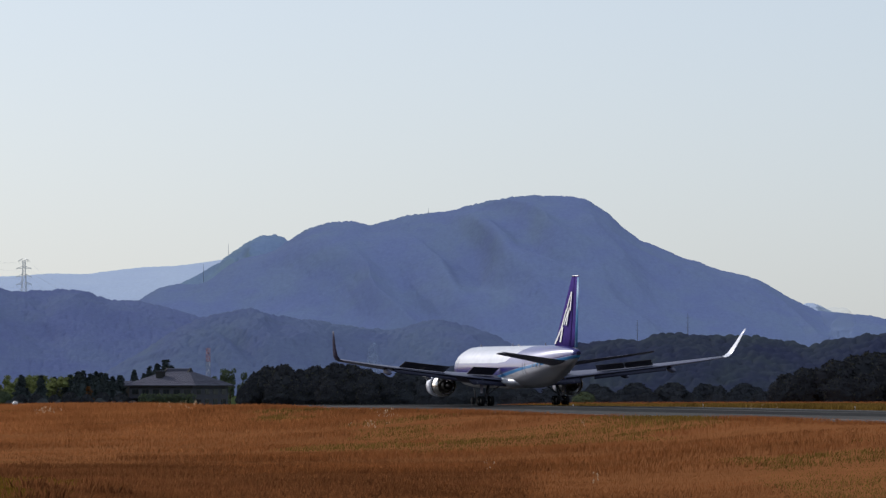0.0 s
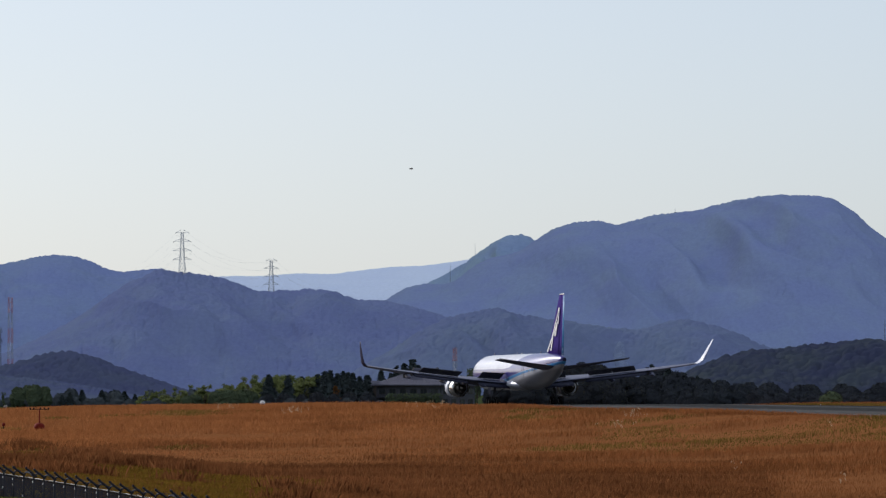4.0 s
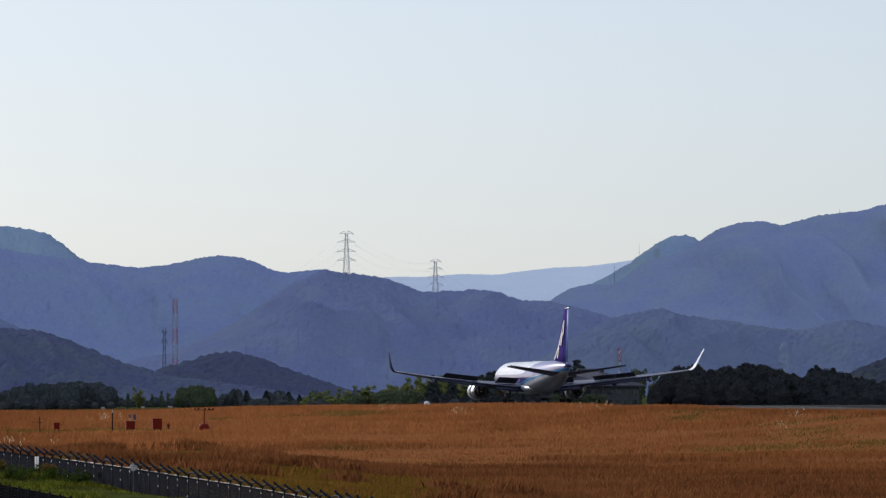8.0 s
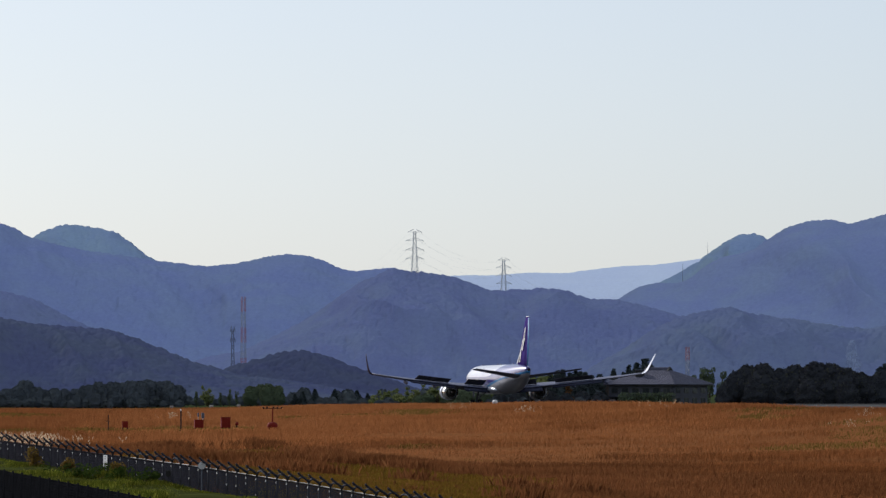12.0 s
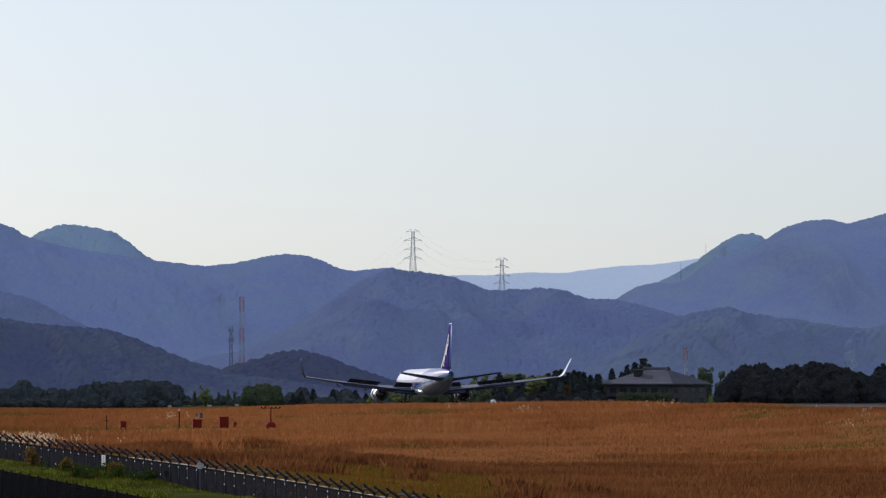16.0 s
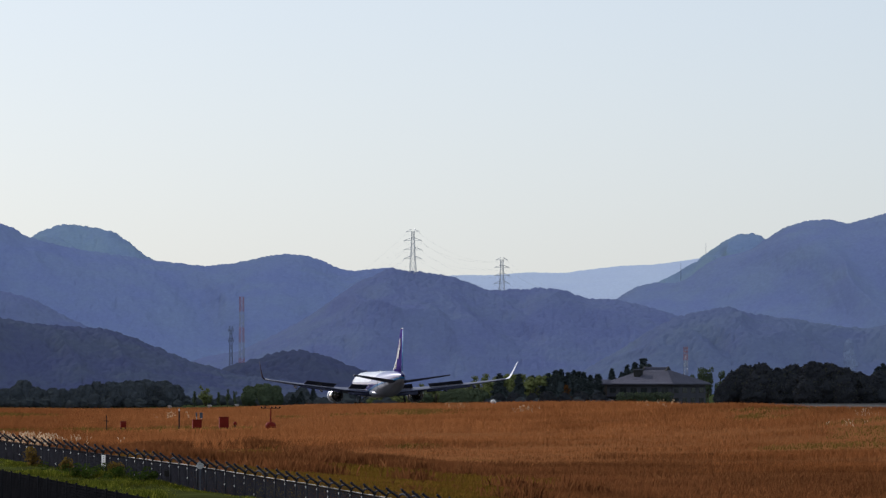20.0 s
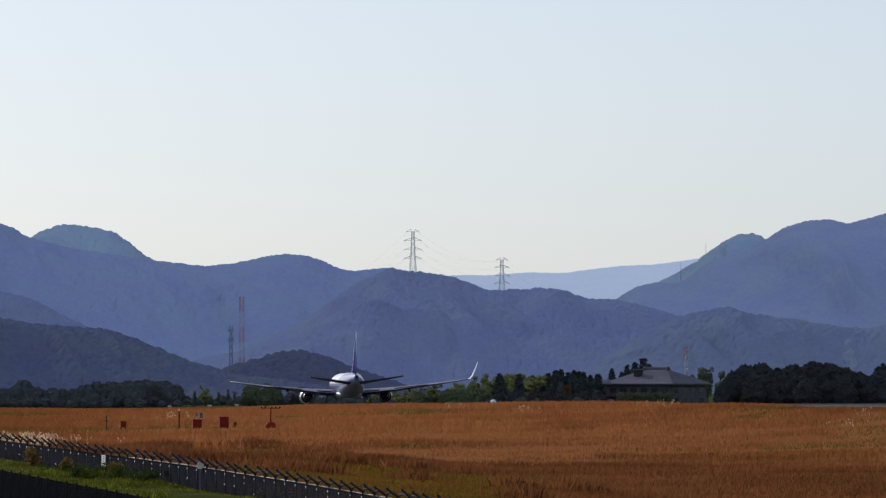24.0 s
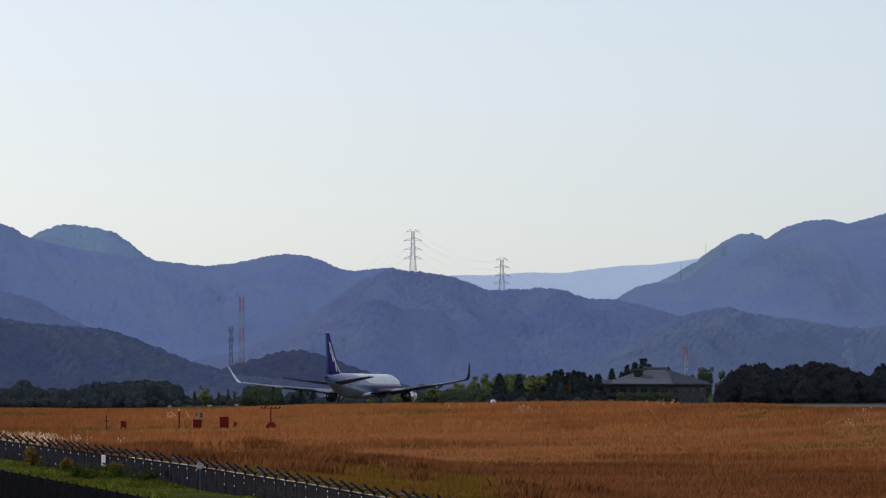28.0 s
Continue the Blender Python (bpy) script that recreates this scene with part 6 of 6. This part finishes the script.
M_SHRUB = leafy("shrub_leaves", (0.035, 0.06, 0.012), (0.08, 0.12, 0.022), (0.14, 0.17, 0.04), 0.35, patch=0.4)
build_house()
build_towers()
build_instruments()
build_fences()
for i, (b, d, w, h, mat) in enumerate(((-57.5, 297, 2.6, 0.6, M_SHRUB), (-55.0, 292, 2.2, 0.5, M_SHRUB), (-48.6, 293, 2.4, 0.5, M_SHRUB), (-46.2, 289, 1.8, 0.4, M_SHRUB), (-64.0, 313, 0.6, 0.9, M_OLIVE),
                                       (-58.6, 302, 0.4, 0.7, M_OLIVE), (-49.8, 297, 0.4, 0.7, M_OLIVE))):
    make_bush(b, d, w, h, mat, "small green bush growing by the fence" if mat is M_SHRUB else "yellowing weed growing up the fence", 700 + i)


# ---- birds ----
def make_bird(label):
    r = thing("bird", label, "bird")
    part("body", loft([[Vector((w * math.cos(2 * math.pi * k / 8), y, w * math.sin(2 * math.pi * k / 8))) for k in range(8)] for y, w in ((0.26, 0.01), (0.18, 0.045), (0.05, 0.07), (-0.12, 0.05), (-0.2, 0.02))]), M_BIRD, r, "", True)
    part("tail", loft([[Vector((s * 0.02, -0.18, 0)), Vector((s * 0.07, -0.34, 0)), Vector((s * 0.07, -0.34, 0.012)), Vector((s * 0.02, -0.18, 0.012))] for s in (-1, 1)]), M_BIRD, r)
    for s in (-1, 1):
        part("wing", loft([[Vector((s * x, y0, z)), Vector((s * x, y1, z)), Vector((s * x, y1, z + 0.012)), Vector((s * x, y0, z + 0.02))] for x, y0, y1, z in ((0.03, 0.1, -0.08, 0.02), (0.25, 0.14, -0.06, 0.08), (0.55, 0.0, -0.1, 0.03))]), M_BIRD, r)
    return r


BIRD_A = make_bird("dark bird gliding across the sky")
BIRD_B = make_bird("dark bird flying low before the hills")


# ---- smoke: two faint columns drifting over the hills ----
def smoke_mat():
    m, nt, b = nodes_of("thin_smoke")
    d = nt.nodes.new("ShaderNodeBsdfDiffuse")
    d.inputs[0].default_value = (0.60, 0.74, 0.95, 1)
    up = nt.nodes.new("ShaderNodeCombineXYZ")
    up.inputs[2].default_value = 1.0
    nt.links.new(up.outputs[0], d.inputs["Normal"])
    t = nt.nodes.new("ShaderNodeBsdfTransparent")
    ms = nt.nodes.new("ShaderNodeMixShader")
    ms.inputs[0].default_value = 0.065
    nt.links.new(t.outputs[0], ms.inputs[1])
    nt.links.new(d.outputs[0], ms.inputs[2])
    nt.links.new(ms.outputs[0], nt.nodes["Material Output"].inputs[0])
    return m


M_SMOKE = smoke_mat()


def make_smoke(b, dist, rise, height, wide, lean, seed):
    r = np.random.RandomState(seed)
    x, y, z = rise_z(b, dist, rise)
    t = thing("smoke_column", "faint pale smoke column drifting up before the hills", "smoke", "smoke columns", at=pose(x, y, z))
    for i in range(4):
        u = i / 3
        rad = wide * (0.35 + 0.65 * u) * r.uniform(0.6, 1.2)
        bm = bmesh.new()
        bmesh.ops.create_icosphere(bm, subdivisions=3, radius=1.0)
        for v in bm.verts:
            k = 1 + 0.4 * (noise.noise(v.co * 1.2 + Vector((seed, i, 0))))
            v.co = Vector((v.co.x * rad * k, v.co.y * rad * k, v.co.z * height * 0.36 * k))
            v.co += Vector((lean * u * height + r.normal(0, 0.001) + 0.2 * wide * math.sin(u * 7 + seed), 0, u * height))
        bm.verts.index_update()
        geo = [v.co.copy() for v in bm.verts], [[v.index for v in f.verts] for f in bm.faces]
        bm.free()
        o = part("puff", geo, M_SMOKE, t, "", True)
        o.visible_shadow = False
    return t


SMOKE_A = make_smoke(151.2, 2400, 5.2, 13.0, 6.5, 0.10, 3)
SMOKE_B = make_smoke(74.0, 2300, 0.0, 11.0, 3.2, -0.15, 5)


# ---- movement ----
# seconds, x, y and degrees of turn to the left: roll-out along the runway, then a turn off it
ROLLOUT = [
    (0, 70.03, 706.69, 9.39), (1, 64.4, 739.63, 9.39), (2, 58.9, 771.74, 9.39), (3, 53.47, 803.46, 9.39),
    (4, 48.07, 835.03, 9.39), (4.5, 45.53, 849.82, 9.39), (6.5, 36.07, 904.78, 9.39), (7, 34.17, 915.72, 9.39),
    (8, 29.98, 939.95, 9.39), (9, 25.76, 964.4, 9.39), (10, 22.0, 986.01, 9.39), (11, 18.4, 1006.67, 9.39),
    (12, 14.97, 1026.25, 9.39), (12.5, 13.34, 1036.12, 9.39), (14.5, 7.0, 1074.52, 9.39), (15, 5.39, 1084.2, 9.39),
    (16, 2.7, 1100.51, 9.39), (17, 0.08, 1116.34, 9.39), (18, -2.13, 1129.72, 9.39), (19, -4.19, 1142.19, 9.39),
    (20, -6.22, 1154.5, 9.39), (21, -8.09, 1165.79, 9.39), (21.5, -9.13, 1172.02, 9.39), (23.5, -12.72, 1182.89, 6.3),
    (24, -13.12, 1185.36, 4.4), (24.5, -13.45, 1187.83, 2.4), (25, -13.58, 1190.3, 0.1), (26, -13.48, 1195.24, -2.9),
    (27, -12.45, 1200.18, -8.8), (28, -11.14, 1205.12, -14.8),
]


# seconds, and degrees by which the left wing hangs lower
LEAN = ((0, 4, 8, 12, 21.5, 24, 28), (-0.5, -0.5, -0.3, -0.1, -0.1, -0.7, -0.75))


def motions():
    rows = []
    for t, x, y, turn in ROLLOUT:
        z = float(ground_z(x, y)) + 0.07
        rows.append((t, pose(x, y, z, -0.3 if y > 720 else 0.0, float(np.interp(t, LEAN[0], LEAN[1])), turn)))
    walk(AIRLINER, rows)
    for ob, base in JET_PARTS["spoiler"]:
        up, down = base @ pose(0, 0, 0, -30), base @ pose(0, 0, 0, 4)
        walk(ob, [(0, up), (21.6, up), (23.2, down), (28, down)])
    for ob, base in JET_PARTS["flap"]:
        out, home = base @ pose(0, -0.3, -0.04, 21), base
        walk(ob, [(0, out), (21.6, out), (24.5, home), (28, home)])
    for ob, base in JET_PARTS["reverser_sleeve"]:
        walk(ob, [(0, pose(0, -0.85, 0)), (18.5, pose(0, -0.85, 0)), (22.5, pose(0, 0, 0)), (28, pose(0, 0, 0))])

    # birds: seconds, bearing, rise above the eye
    for bird, dist, path in ((BIRD_A, 620.0, ((0, -95, 39.5), (2.2, -3.5, 37.5), (3, 15.2, 36.6), (4, 38.3, 35.6), (4.5, 50.0, 35.2), (6.5, 93.4, 39.6), (9, 150, 44), (28, 500, 70))),
                             (BIRD_B, 560.0, ((0, 900, -4), (24.0, 112, -1.5), (24.5, 75, 1.5), (24.9, 46, 4.1), (25.3, 17.1, 7.1), (25.5, 2.8, 9.6), (26, -33.7, 15.0), (26.5, -72, 19), (28, -180, 30)))):
        keys = []
        for t, b, rise in path:
            x, y = polar(b, dist)
            keys.append((t, pose(x, y, EYE + rise * dist / 1000, 0, 0, -90 if bird is BIRD_A else 90)))
        walk(bird, keys)

    for smoke, b, dist, rise in ((SMOKE_A, 151.2, 2400, 5.2), (SMOKE_B, 74.0, 2300, 0.0)):
        x, y, z = rise_z(b, dist, rise)
        walk(smoke, [(0, pose(x + 0.8, y, z - 0.6)), (14, pose(x, y, z, 0, 1.0, 12)), (28, pose(x - 0.8, y, z + 0.6, 0, 0, 24))])


motions()
